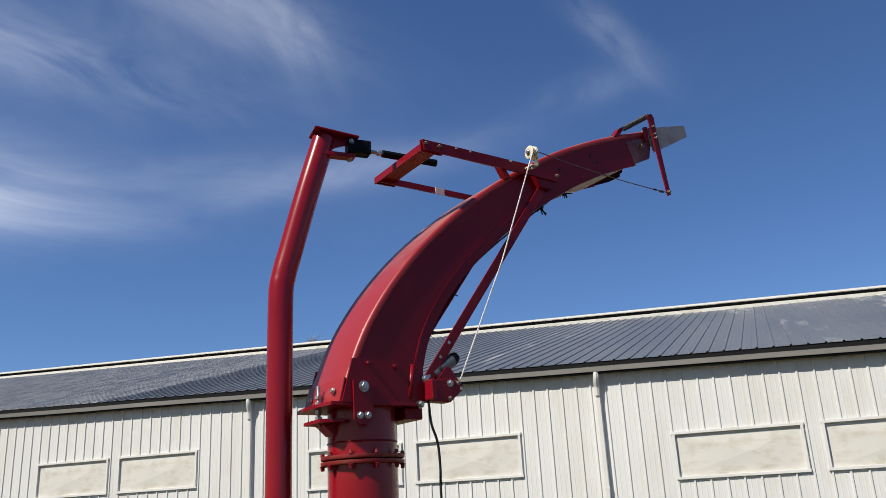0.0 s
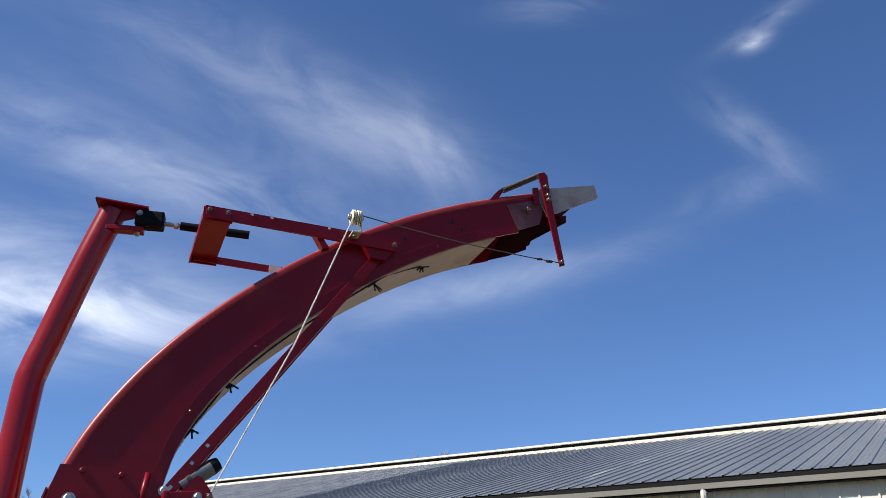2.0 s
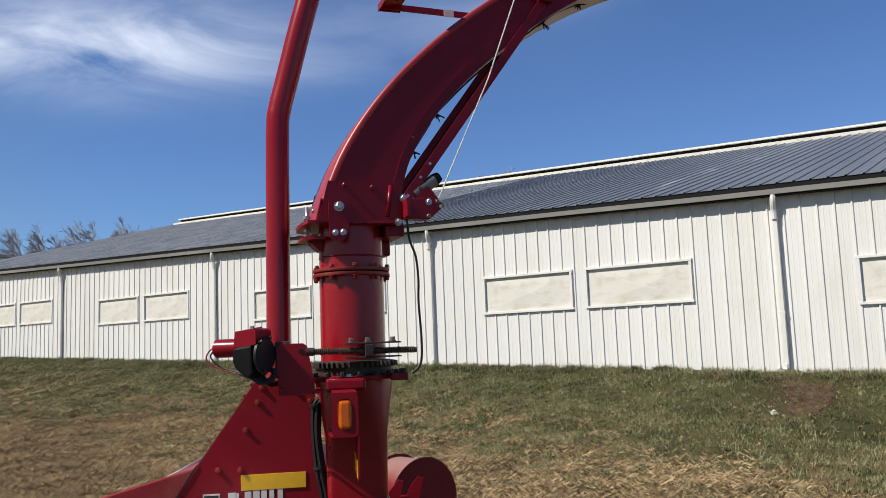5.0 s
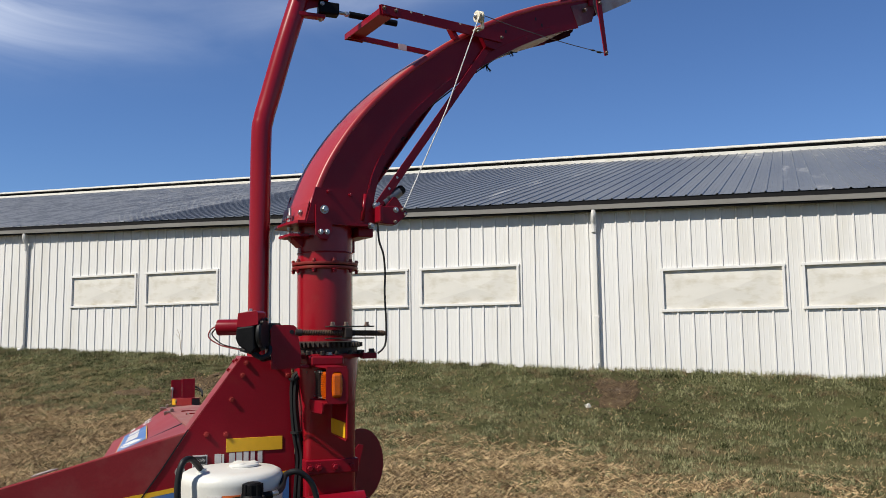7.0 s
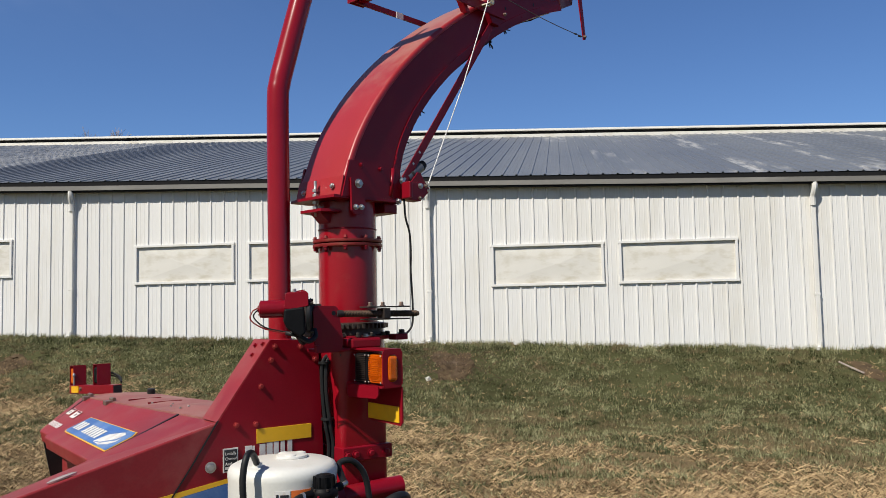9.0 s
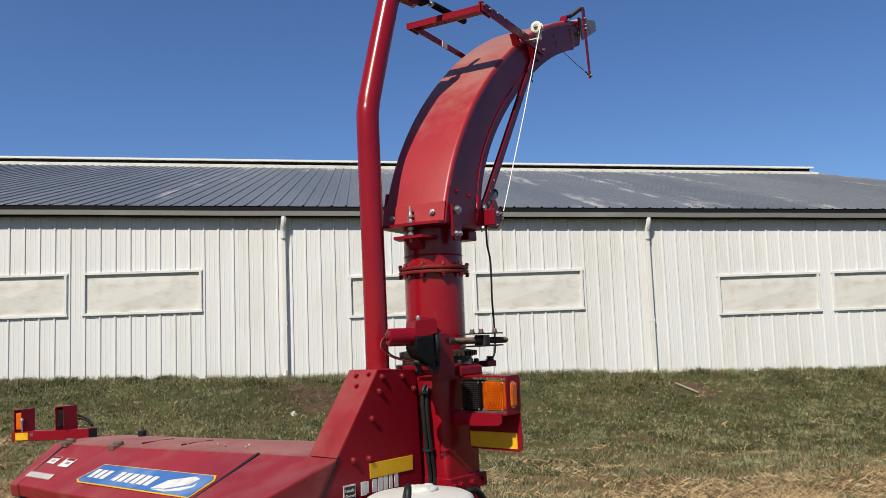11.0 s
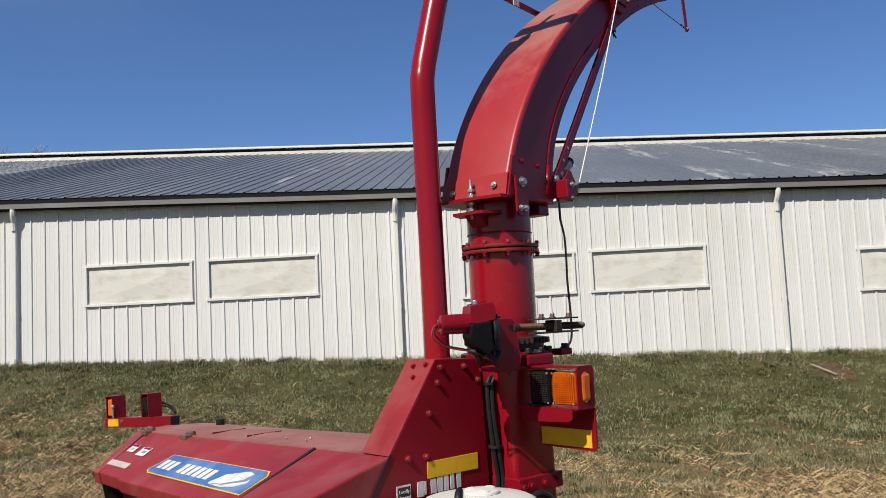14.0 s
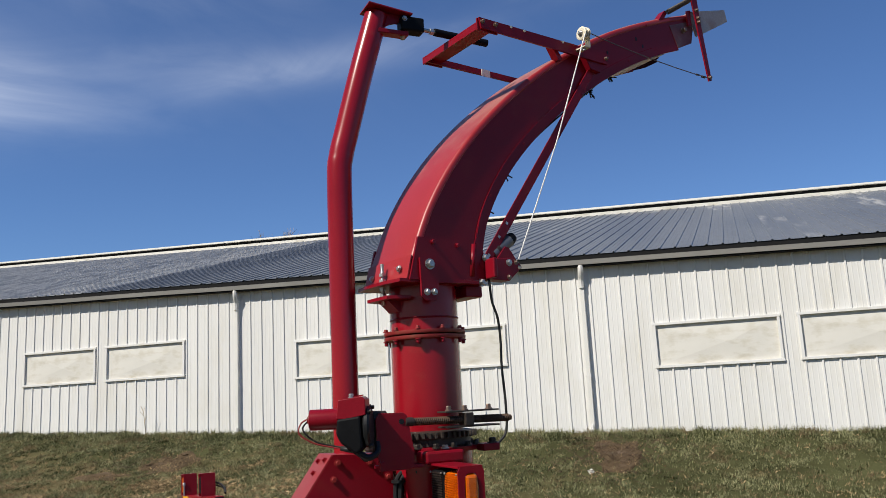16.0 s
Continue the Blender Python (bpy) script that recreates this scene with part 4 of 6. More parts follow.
bm.faces.new(ring[0][::-1]), bm.faces.new(ring[-1])
top = part("hood_top", bm, RED_DUSTY, hv, "pinkish dusty hood top")
part("rubber_stop", lathe([(0.018, 0), (0.020, 0.004), (0.020, 0.026), (0.016, 0.030)], 14, (-0.235, 1.656, crown_z(1.656) + 0.004)), BLACK, top, "black rubber stop")
for b, a in ((0.70, -0.44), (0.60, -0.40), (0.55, -0.45), (0.80, -0.40), (0.95, -0.44)):
    part("screw", bolt((a, b, crown_z(b) + 0.007), (0, 0, 1), 0.0045, 0.008, False), ZINC, top)
for b0, b1 in ((0.98, 1.20), (1.28, 1.34)):
    part("lid_edge", box(-0.45, -0.30, b0, b0 + 0.003, crown_z(b0) + 0.004, crown_z(b0) + 0.013), RED, top)
for b in (1.40, 1.83):
    bm = tube([(-0.490, b - 0.03, crown_z(b) + 0.014), (-0.490, b + 0.035, crown_z(b) + 0.013)], 0.0085, 10)
    box(-0.53, -0.485, b - 0.03, b + 0.02, crown_z(b) - 0.012, crown_z(b) + 0.008, 0.002, bm)
    part("hinge", bm, DULL_BOLT, top)


def on_hood(u, v, lift=0.002):
    """A place on the centre hood plate: u from its right joint, v down the slope, both 0 to 1."""
    b = 0.414 + (1.47 - 0.414) * u
    na, nz = (-0.815 + 0.04 * u, 1.046 - 0.038 * u) if b < 1.475 else (-0.735 + 0.036 * (b - 1.48), 0.996 - 0.0166 * (b - 1.48))
    return Vector((-0.502 + (na + 0.502) * v, b, crown_z(b) + (nz - crown_z(b)) * v + lift))


def hood_patch(name, corners, mat, lift, parent, thick=0.0012, label=""):
    bm = bmesh.new()
    lo = [bm.verts.new(on_hood(u, v, lift)) for u, v in corners]
    hi = [bm.verts.new(on_hood(u, v, lift + thick)) for u, v in corners]
    n = len(lo)
    bm.faces.new(lo), bm.faces.new(hi[::-1])
    for i in range(n):
        bm.faces.new((lo[i], hi[i], hi[(i + 1) % n], lo[(i + 1) % n]))
    return part(name, bm, mat, parent, label)


hood_patch("decal_border", [(0.045, 0.44), (0.82, 0.40), (0.865, 0.74), (0.83, 0.79), (0.03, 0.83), (0.02, 0.52)], YELLOW, 0.0015, front, label="maker's decal with a yellow edge")
hood_patch("decal", [(0.055, 0.455), (0.81, 0.415), (0.852, 0.735), (0.825, 0.775), (0.035, 0.815), (0.03, 0.52)], DECAL_BLUE, 0.0030, front, label="blue decal fading to white")
for k in range(10):
    if k == 3:
        continue
    u = 0.80 - 0.048 * k
    hood_patch("decal_bar", [(u, 0.52 + 0.004 * k), (u - 0.034, 0.525 + 0.004 * k), (u - 0.028, 0.69 + 0.004 * k), (u + 0.006, 0.685 + 0.004 * k)], LETTER, 0.0044, front)
hood_patch("decal_leaf", [(0.30, 0.76), (0.26, 0.60), (0.14, 0.50), (0.10, 0.53), (0.12, 0.63), (0.22, 0.74)], LETTER, 0.0044, front)
hood_patch("decal_leaf", [(0.29, 0.77), (0.20, 0.755), (0.09, 0.65), (0.085, 0.60), (0.075, 0.66), (0.12, 0.74), (0.20, 0.785)], LETTER, 0.0044, front)
hood_patch("warning_sticker", [(1.10, 0.36), (1.19, 0.36), (1.20, 0.54), (1.11, 0.54)], LETTER, 0.004, front, label="scuffed white warning sticker")
hood_patch("warning_sticker", [(1.24, 0.34), (1.31, 0.34), (1.32, 0.50), (1.25, 0.50)], LETTER, 0.004, front, label="scuffed white warning sticker")
for u0, v0, v1 in ((1.10, 0.36, 0.54), (1.24, 0.34, 0.50)):
    hood_patch("sticker_head", [(u0 + 0.004, v0 + 0.01), (u0 + 0.074, v0 + 0.01), (u0 + 0.076, v0 + 0.045), (u0 + 0.006, v0 + 0.045)], RED_TUBE, 0.0056, front)
    hood_patch("sticker_print", [(u0 + 0.022, v0 + 0.085), (u0 + 0.050, v0 + 0.075), (u0 + 0.058, v0 + 0.125), (u0 + 0.030, v0 + 0.13)], GREY_FLAP, 0.0056, front)
for k in range(9):
    u = 1.36 - 0.026 * k
    hood_patch("model_bar", [(u, 0.72), (u - 0.016, 0.72), (u - 0.013, 0.83), (u + 0.003, 0.83)], LETTER, 0.004, front)
bm = lathe([(0.030, 0), (0.058, 0.003), (0.060, 0.009), (0.045, 0.016), (0.02, 0.018)], 24)
bmesh.ops.scale(bm, vec=(0.75, 0.36, 0.5), verts=bm.verts)
part("vent_cover", bm, GREY_FLAP, hv, "grey oval vent cover").matrix_basis = Matrix.Translation((-0.985, 0.024, 1.0685)) @ Matrix.Rotation(radians(-15), 4, 'Y') @ Matrix.Rotation(radians(-8), 4, 'X')

# lamp bar at the far end of the hood
bar = new("lamp_bar")
bar.parent = hv
bar.matrix_basis = Matrix.Translation((-0.325, 1.955, 1.135)) @ Matrix.Rotation(radians(6), 4, 'Z') @ Matrix.Rotation(radians(-3.4), 4, 'X')
tagged(bar, "red lamp bar with warning lamps")
part("beam", box(-0.025, 0.025, 0.0, 0.70, 0.0, 0.05, 0.003), RED, bar)
part("beam_end", box(-0.022, 0.022, -0.003, 0.0, 0.004, 0.046), BLACK, bar)
part("foot", box(-0.02, 0.05, -0.06, 0.02, -0.03, 0.004, 0.003), RED, bar)
part("reflector", box(-0.0285, -0.0255, 0.535, 0.655, 0.006, 0.044), YELLOW, bar, "yellow reflector")
W = 0.080
for b, lens in ((0.172, BLACK_BOX), (0.560, AMBER)):
    part("lamp_back", box(0.020, 0.026, b - 0.006, b + W + 0.004, 0.05, 0.166, 0.001), RED, bar)
    part("lamp_side", box(-0.048, 0.020, b - 0.006, b - 0.002, 0.05, 0.166, 0.001), RED, bar)
    part("lamp_side", box(-0.040, 0.020, b + W, b + W + 0.004, 0.05, 0.166, 0.001), RED, bar)
    part("lamp_top", box(-0.040, 0.020, b - 0.002, b + W, 0.162, 0.166, 0.001), RED, bar)
    part("lamp_body", box(-0.02, 0.018, b + 0.004, b + W - 0.006, 0.056, 0.152, 0.008), BLACK_BOX, bar)
    part("lens", box(-0.038, -0.021, b + 0.006, b + W - 0.008, 0.060, 0.149, 0.008), lens, bar, "amber lens" if lens is AMBER else "dark ribbed lens")
    if lens is BLACK_BOX:
        for k in range(6):
            part("lens_rib", box(-0.0405, -0.037, b + 0.012 + 0.010 * k, b + 0.016 + 0.010 * k, 0.068, 0.141), BLACK, bar)
part("stud", lathe([(0.0035, 0), (0.0035, 0.05), (0.008, 0.054), (0.008, 0.066), (0.005, 0.070)], 10, (-0.045, 0.555, 0.05)), ZINC, bar, "round steel stud")
part("beam_bolt", bolt((-0.025, 0.50, 0.028), (-1, 0, 0), 0.010, 0.008), DULL_BOLT, bar)
part("wire", tube(arc([(0.036, 0.20, 0.115), (0.05, 0.165, 0.105), (0.06, 0.12, 0.085), (0.055, 0.09, 0.06)], 5), 0.006, 6), BLACK, bar)
part("wire", tube(arc([(0.036, 0.20, 0.10), (0.06, 0.15, 0.085), (0.06, 0.10, 0.055)], 5), 0.004, 6), BLACK, bar)

# chute under the turntable
bm = bmesh.new()
levels = [(1.455, -0.132, 0.132, -0.132, 0.132, 0.130), (1.40, -0.120, 0.120, -0.125, 0.128, 0.09), (1.27, -0.100, 0.100, -0.116, 0.12, 0.035), (1.06, -0.096, 0.096, -0.112, 0.12, 0.018), (0.80, -0.095, 0.098, -0.112, 0.12, 0.018), (FLOOR + 0.08, -0.095, 0.098, -0.112, 0.12, 0.018)]
loops = []
for z, x0, x1, y0, y1, r in levels:
    pts = []
    for cx, cy, s in ((x1 - r, y1 - r, 0), (x0 + r, y1 - r, 90), (x0 + r, y0 + r, 180), (x1 - r, y0 + r, 270)):
        for k in range(7):
            t = radians(s + 15 * k)
            pts.append((cx + r * math.cos(t), cy + r * math.sin(t), z))
    loops.append([bm.verts.new(p) for p in pts])
for a, b in zip(loops, loops[1:]):
    for i in range(len(a)):
        bm.faces.new((a[i], b[i], b[(i + 1) % len(a)], a[(i + 1) % len(a)])).smooth = True
bm.faces.new(loops[0]), bm.faces.new(loops[-1][::-1])
chute = part("chute", bm, RED_TUBE, hv, "red square-to-round blower chute")
part("flange", box(-0.100, 0.102, -0.130, 0.125, 1.025, 1.075, 0.003), RED, chute)
bolts("bolt", [(-0.085, -0.130, 1.049), (-0.05, -0.130, 1.050), (0.012, -0.130, 1.049), (0.075, -0.130, 1.048)], (0, -1, 0), chute, RED, 0.011, 0.012)
part("cross_pipe", tube([(-0.12, -0.15, 0.915), (0.115, -0.16, 0.925)], 0.036, 16), RED, chute)
part("pipe_bolt", bolt((0.117, -0.16, 0.925), (1, -0.1, 0), 0.014, 0.012), RED, chute)
# blower housing beyond the chute, its axle across the machine
blower = new("blower_housing")
blower.parent = hv
blower.matrix_basis = Matrix.Translation((0.235, 0.60, 0.945)) @ Matrix.Rotation(radians(-58), 4, 'Z') @ Matrix.Rotation(radians(90), 4, 'Y')
tagged(blower, "round red blower housing with a dusty top")
part("drum", lathe([(0.150, -0.09), (0.156, -0.085), (0.156, 0.085), (0.150, 0.09)], 44), RED_BLOWER, blower)
for z in (-0.092, 0.088):
    part("rim", lathe([(0.156, z - 0.004), (0.168, z - 0.003), (0.168, z + 0.003), (0.156, z + 0.004)], 44), RED_BLOWER, blower)
for k in range(22):
    t = 6.28319 * k / 22
    part("rim_bolt", bolt((0.162 * math.cos(t), 0.162 * math.sin(t), -0.096), (0, 0, -1), 0.007, 0.012), RED_DUSTY_BOLT, blower)
for a, b in ((-0.02, 0.0), (0.06, 0.05)):
    part("gusset", prism([(0.085 + a, 0.80), (0.150 + a, 1.02), (0.185 + a, 1.06), (0.205 + a, 1.055), (0.145 + a, 0.80)], 0.335 + b, 0.343 + b), RED, hv)
part("blower_stand", box(0.165, 0.305, 0.52, 0.68, FLOOR - 0.02, 0.815, 0.004), RED, hv)
part("gusset_rib", box(0.10, 0.20, 0.350, 0.39, 0.985, 0.995, 0.002), RED, hv)

# lamp bracket beside the chute
lb = new("lamp_bracket")
lb.parent = hv
tagged(lb, "red lamp bracket with an amber and a dark lamp")
part("arm", box(-0.095, 0.03, -0.188, -0.112, 1.425, 1.462, 0.008), RED, lb)
part("top_plate", box(-0.078, -0.004, -0.366, -0.150, 1.422, 1.428, 0.001), RED, lb)
part("shelf", box(-0.085, -0.004, -0.366, -0.135, 1.298, 1.304, 0.001), RED, lb)
part("shelf_lip", prism([(-0.350, 1.304), (-0.140, 1.304), (-0.142, 1.266), (-0.155, 1.258), (-0.335, 1.264), (-0.350, 1.276)], -0.089, -0.084, None, "yz"), RED, lb)
bm = bmesh.new()
n = 28
outer, inner = [], []
for k in range(n):
    t = 6.28319 * k / n
    c, s = math.cos(t), math.sin(t)
    m = max(abs(c), abs(s))
    outer.append((-0.041 + 0.039 * c / m, 1.364 + 0.064 * s / m))
    inner.append((-0.041 + 0.021 * (abs(c) ** 0.55) * (1 if c > 0 else -1), 1.364 + 0.046 * (abs(s) ** 0.7) * (1 if s > 0 else -1)))
vs = [[bm.verts.new((p[0], y, p[1])) for p in ring] for ring in (outer, inner) for y in (-0.369, -0.364)]
for k in range(n):
    j = (k + 1) % n
    bm.faces.new((vs[0][k], vs[0][j], vs[2][j], vs[2][k])), bm.faces.new((vs[1][k], vs[3][k], vs[3][j], vs[1][j]))
    bm.faces.new((vs[0][k], vs[1][k], vs[1][j], vs[0][j])), bm.faces.new((vs[2][k], vs[2][j], vs[3][j], vs[3][k]))
part("guard_plate", bm, RED, lb, "red guard plate with an oval opening")
part("dark_lamp", box(-0.074, -0.018, -0.252, -0.168, 1.308, 1.412, 0.010), BLACK_BOX, lb, "dark ribbed lamp")
bm = bmesh.new()
for j in range(11):
    for k in range(14):
        box(-0.0765, -0.0738, -0.246 + 0.0066 * j, -0.2425 + 0.0066 * j, 1.316 + 0.0066 * k, 1.3195 + 0.0066 * k, 0, bm)
part("lens_grid", bm, DARK_STEEL, lb)
bm = box(-0.070, -0.012, -0.350, -0.258, 1.309, 1.411, 0.012)
part("amber_lamp", bm, AMBER, lb, "amber warning lamp")
bm = bmesh.new()
for j in range(14):
    for k in range(15):
        r = ((j - 6.5) / 7) ** 4 + ((k - 7) / 7.5) ** 4
        if r < 1.25:
            x = -0.0715 - 0.008 * max(0.0, 1 - r)
            box(x, -0.069, -0.347 + 0.0062 * j, -0.3438 + 0.0062 * j, 1.3145 + 0.0063 * k, 1.3178 + 0.0063 * k, 0, bm)
part("prism_lens", bm, AMBER, lb)
part("side_lens", box(-0.060, -0.022, -0.3740, -0.350, 1.322, 1.406, 0.009), AMBER, lb, "amber side lens")
for b in (-0.343, -0.265, -0.247, -0.175):
    for z in (1.315, 1.405):
        part("lens_screw", bolt((-0.0715 if b < -0.25 else -0.0745, b, z), (-1, 0, 0), 0.0035, 0.004, False), ZINC, lb)
part("strip_plate", prism([(-0.368, 1.30), (-0.15, 1.30), (-0.140, 1.195), (-0.155, 1.172), (-0.355, 1.168), (-0.368, 1.18)], -0.006, -0.001, None, "yz"), RED, lb)
part("reflector", box(-0.0095, -0.0065, -0.352, -0.150, 1.178, 1.232, 0.0008), YELLOW, lb, "yellow reflector strip")
bolts("bolt", [(-0.02, -0.16, 1.466)], (0, 0, 1), lb, ZINC, 0.010, 0.01)

# cable bundle down the panel
for k, (dx, dy) in enumerate(((-0.010, 0), (0.004, -0.008), (0.012, 0.002), (0.0, 0.008))):
    pts = [(-0.075 + dx, -0.10 + dy, 1.40), (-0.098 + dx, -0.050 + dy, 1.402), (-0.125 + dx, -0.045 + dy, 1.37), (-0.130 + dx * 0.8, -0.048 + dy, 1.28), (-0.118 + dx, -0.050 + dy, 1.16), (-0.104 + dx, -0.048 + dy, 1.08), (-0.110 + dx, -0.046 + dy, 0.98), (-0.12 + dx, -0.05 + dy, 0.8)]
    part("cable", tube(arc(pts, 6), 0.0075, 8), BLACK, hv, "black cable bundle")
for z, a in ((1.37, -0.127), (1.17, -0.119)):
    part("cable_tie", lathe([(0.023, 0), (0.023, 0.008)], 12, (a, -0.048, z)), BLACK, hv)

# ---- pole, turntable and drive ----
pole = new("mast")
pole.parent = hv
tagged(pole, "bent red tubular mast with a capped top")
PB = (-0.2515, 0.0575)
pts = [(PB[0], PB[1], 1.452), (PB[0] + 0.003, PB[1] + 0.009, 1.9), (PB[0] + 0.007, PB[1] + 0.020, 2.32), (PB[0] + 0.016, PB[1] + 0.023, 2.41), (PB[0] + 0.039, PB[1] + 0.023, 2.50), (-0.155, 0.073, 2.72), (-0.096, 0.069, 2.926)]
part("pipe", tube(arc(pts, 6), 0.0410, 32), RED_TUBE, pole)
part("weld", lathe([(0.048, 0), (0.042, 0.008), (0.038, 0.012)], 24, (PB[0], PB[1], 1.455)), RED, pole)
capm = Matrix.Translation((-0.096, 0.049, 2.932)) @ Matrix.Rotation(radians(7), 4, 'Y')
part("cap_plate", box(-0.048, 0.112, -0.040, 0.058, 0.0, 0.006, 0.001, None, capm), RED, pole)
part("cap_gusset", prism([(-0.085, 2.929), (0.012, 2.919), (0.005, 2.907), (-0.06, 2.885), (-0.10, 2.86)], 0.044, 0.050), RED, pole)
part("lower_tab", box(-0.105, 0.006, 0.030, 0.066, 2.848, 2.864, 0.002), RED, pole)
part("tab_bolt", lathe([(0.008, 0), (0.008, 0.075)], 8, (-0.012, 0.045, 2.838)), ZINC, pole)
link = new("link_rod")
link.parent = pole
tagged(link, "black jointed link rod between mast and spout frame")
part("joint_box", box(-0.022, 0.064, 0.022, 0.070, 2.866, 2.918, 0.006), BLACK_BOX, link)
bolts("joint_bolt", [(-0.010, 0.022, 2.906)], (0, -1, 0), link, ZINC, 0.007, 0.008)
part("clevis", tube([(0.060, 0.047, 2.886), (0.115, 0.049, 2.884)], 0.0075, 10), ZINC, link, "bright steel clevis")
part("clevis_nut", lathe([(0.012, -0.006), (0.012, 0.006)], 6, (0.10, 0.049, 2.884), None, Matrix.Rotation(radians(90), 4, 'Y'), False), ZINC, link)
part("rod", tube([(0.112, 0.049, 2.884), (0.325, 0.060, 2.876)], 0.0135, 14), BLACK_BOX, link)

turn = new("turntable")
turn.parent = hv
tagged(turn, "greasy turntable ring under the spout")
part("lower_ring", lathe([(0.12, 1.452), (0.150, 1.452), (0.152, 1.456), (0.152, 1.466), (0.12, 1.47)], 48), RED, turn)
part("bearing", lathe([(0.116, 1.470), (0.128, 1.470), (0.128, 1.492), (0.116, 1.494)], 40), DARK_STEEL, turn)
part("gear_ring", lathe([(0.114, 1.492), (0.136, 1.492), (0.138, 1.498), (0.138, 1.512), (0.114, 1.516)], 48), DARK_STEEL, turn, "dark toothed gear ring")
for k in range(48):
    t = 6.28319 * k / 48
    if -2.6 < math.atan2(math.sin(t), math.cos(t)) < 0.6:
        bm = box(0.136, 0.148, -0.004, 0.004, 1.494, 1.511, 0.001)
        bmesh.ops.rotate(bm, verts=bm.verts, matrix=Matrix.Rotation(t, 3, 'Z'))
        part("tooth", bm, DARK_STEEL, turn)
for k in range(10):
    t = radians(-150 + 22 * k)
    part("ring_bolt", bolt((0.147 * math.cos(t), 0.147 * math.sin(t), 1.466), (0, 0, 1), 0.009, 0.014), DARK_STEEL, turn)
part("ring_ear", box(0.115, 0.170, -0.145, -0.095, 1.448, 1.470, 0.003), RED, turn)
bolts("ear_bolt", [(0.155, -0.125, 1.470)], (0, 0, 1), turn, DARK_STEEL, 0.012, 0.016)

drive = new("spout_drive")
drive.parent = hv
tagged(drive, "red electric motor turning a threaded rod")
AXIS = Matrix.Rotation(radians(-27), 4, 'Z')
mm = AXIS @ Matrix.Rotation(radians(90), 4, 'Y')
part("motor", lathe([(0.022, 0), (0.0285, 0.003), (0.0285, 0.104), (0.028, 0.108)], 26, (-0.428, -0.168, 1.570), None, mm), RED, drive)
part("motor_boss", lathe([(0.010, -0.006), (0.011, 0)], 12, (-0.428, -0.168, 1.570), None, mm), RED, drive)
for t in (40, 160, 280):
    part("motor_screw", bolt(Vector((-0.428, -0.168, 1.570)) + AXIS @ Vector((0, 0.018 * math.cos(radians(t)), 0.018 * math.sin(radians(t)))), AXIS @ Vector((-1, 0, 0)), 0.003, 0.004, False), DULL_BOLT, drive)
gm = Matrix.Translation((-0.318, -0.215, 1.55)) @ AXIS
part("cover", prism([(-0.040, 0.020), (-0.034, 0.070), (0.030, 0.078), (0.040, 0.070), (0.040, 0.028), (-0.01, 0.018)], -0.040, 0.050, None, "xz", 0.002), RED, drive).matrix_basis = gm
part("cover_rib", prism([(-0.030, 0.0715), (0.028, 0.0795), (0.028, 0.083), (-0.030, 0.075)], 0.012, 0.018), RED, drive).matrix_basis = gm
part("gearbox", prism([(-0.038, 0.019), (0.026, 0.026), (0.030, -0.060), (0.014, -0.076), (-0.030, -0.045), (-0.042, -0.02)], -0.044, 0.046, None, "xz", 0.006), BLACK_BOX, drive, "black gearbox").matrix_basis = gm
part("belt_guard", lathe([(0.052, 0), (0.056, 0.004), (0.056, 0.012), (0.050, 0.018)], 28, (-0.286, -0.222, 1.545), None, mm), BLACK, drive)
for t in (20, 75, 130, 250, 300):
    q = Vector((-0.282, -0.224, 1.545)) + AXIS @ Vector((0.008, 0.054 * math.cos(radians(t)), 0.054 * math.sin(radians(t))))
    part("guard_nut", bolt(q, AXIS @ Vector((1, 0, 0)), 0.006, 0.012), DARK_STEEL, drive)
part("cover_bolt", bolt((-0.317, -0.200, 1.6245), (0, 0, 1), 0.007, 0.012), ZINC, drive)
part("drive_bracket", prism([(-0.246, 1.560), (-0.236, 1.578), (-0.162, 1.577), (-0.150, 1.568), (-0.131, 1.467), (-0.136, 1.424), (-0.150, 1.418), (-0.222, 1.418), (-0.240, 1.44)], -0.194, -0.187, None, "xz", 0.001), RED, drive)
part("bracket_hole", lathe([(0.008, 0), (0.008, 0.001)], 12, (-0.168, -0.1945, 1.552), None, Matrix.Rotation(radians(90), 4, 'X'), False), BLACK, drive)
part("bracket_foot", box(-0.222, -0.100, -0.187, -0.10, 1.420, 1.430, 0.002), RED, drive)
part("bracket_lip", box(-0.240, -0.225, -0.205, -0.187, 1.418, 1.445, 0.002), RED, drive)
part("shaft_block", box(-0.250, -0.205, -0.182, -0.10, 1.47, 1.585, 0.006), DARK_STEEL, drive)
bm = tube([(-0.150, -0.186, 1.549), (0.196, -0.176, 1.544)], 0.0085, 12)
for k in range(54):
    x = -0.148 + 0.0063 * k
    lathe([(0.0088, -0.0021), (0.0118, -0.0006), (0.0118, 0.0006), (0.0088, 0.0021)], 12, (x, -0.186 + 0.010 * (x + 0.15) / 0.346, 1.549 - 0.005 * (x + 0.15) / 0.346), bm, Matrix.Rotation(radians(90), 4, 'Y'))
part("threaded_rod", bm, GREASY_ROD, drive, "greasy threaded rod")
part("rod_sleeve", tube([(-0.155, -0.187, 1.55), (-0.13, -0.186, 1.549)], 0.013, 12), DARK_STEEL, drive)
part("nut_block", box(0.03, 0.058, -0.205, -0.155, 1.528, 1.566, 0.003), DARK_STEEL, drive)
for z in (1.524, 1.568):
    part("swivel_plate", box(-0.03, 0.145, -0.200, -0.135, z, z + 0.005, 0.001), DARK_STEEL, drive)
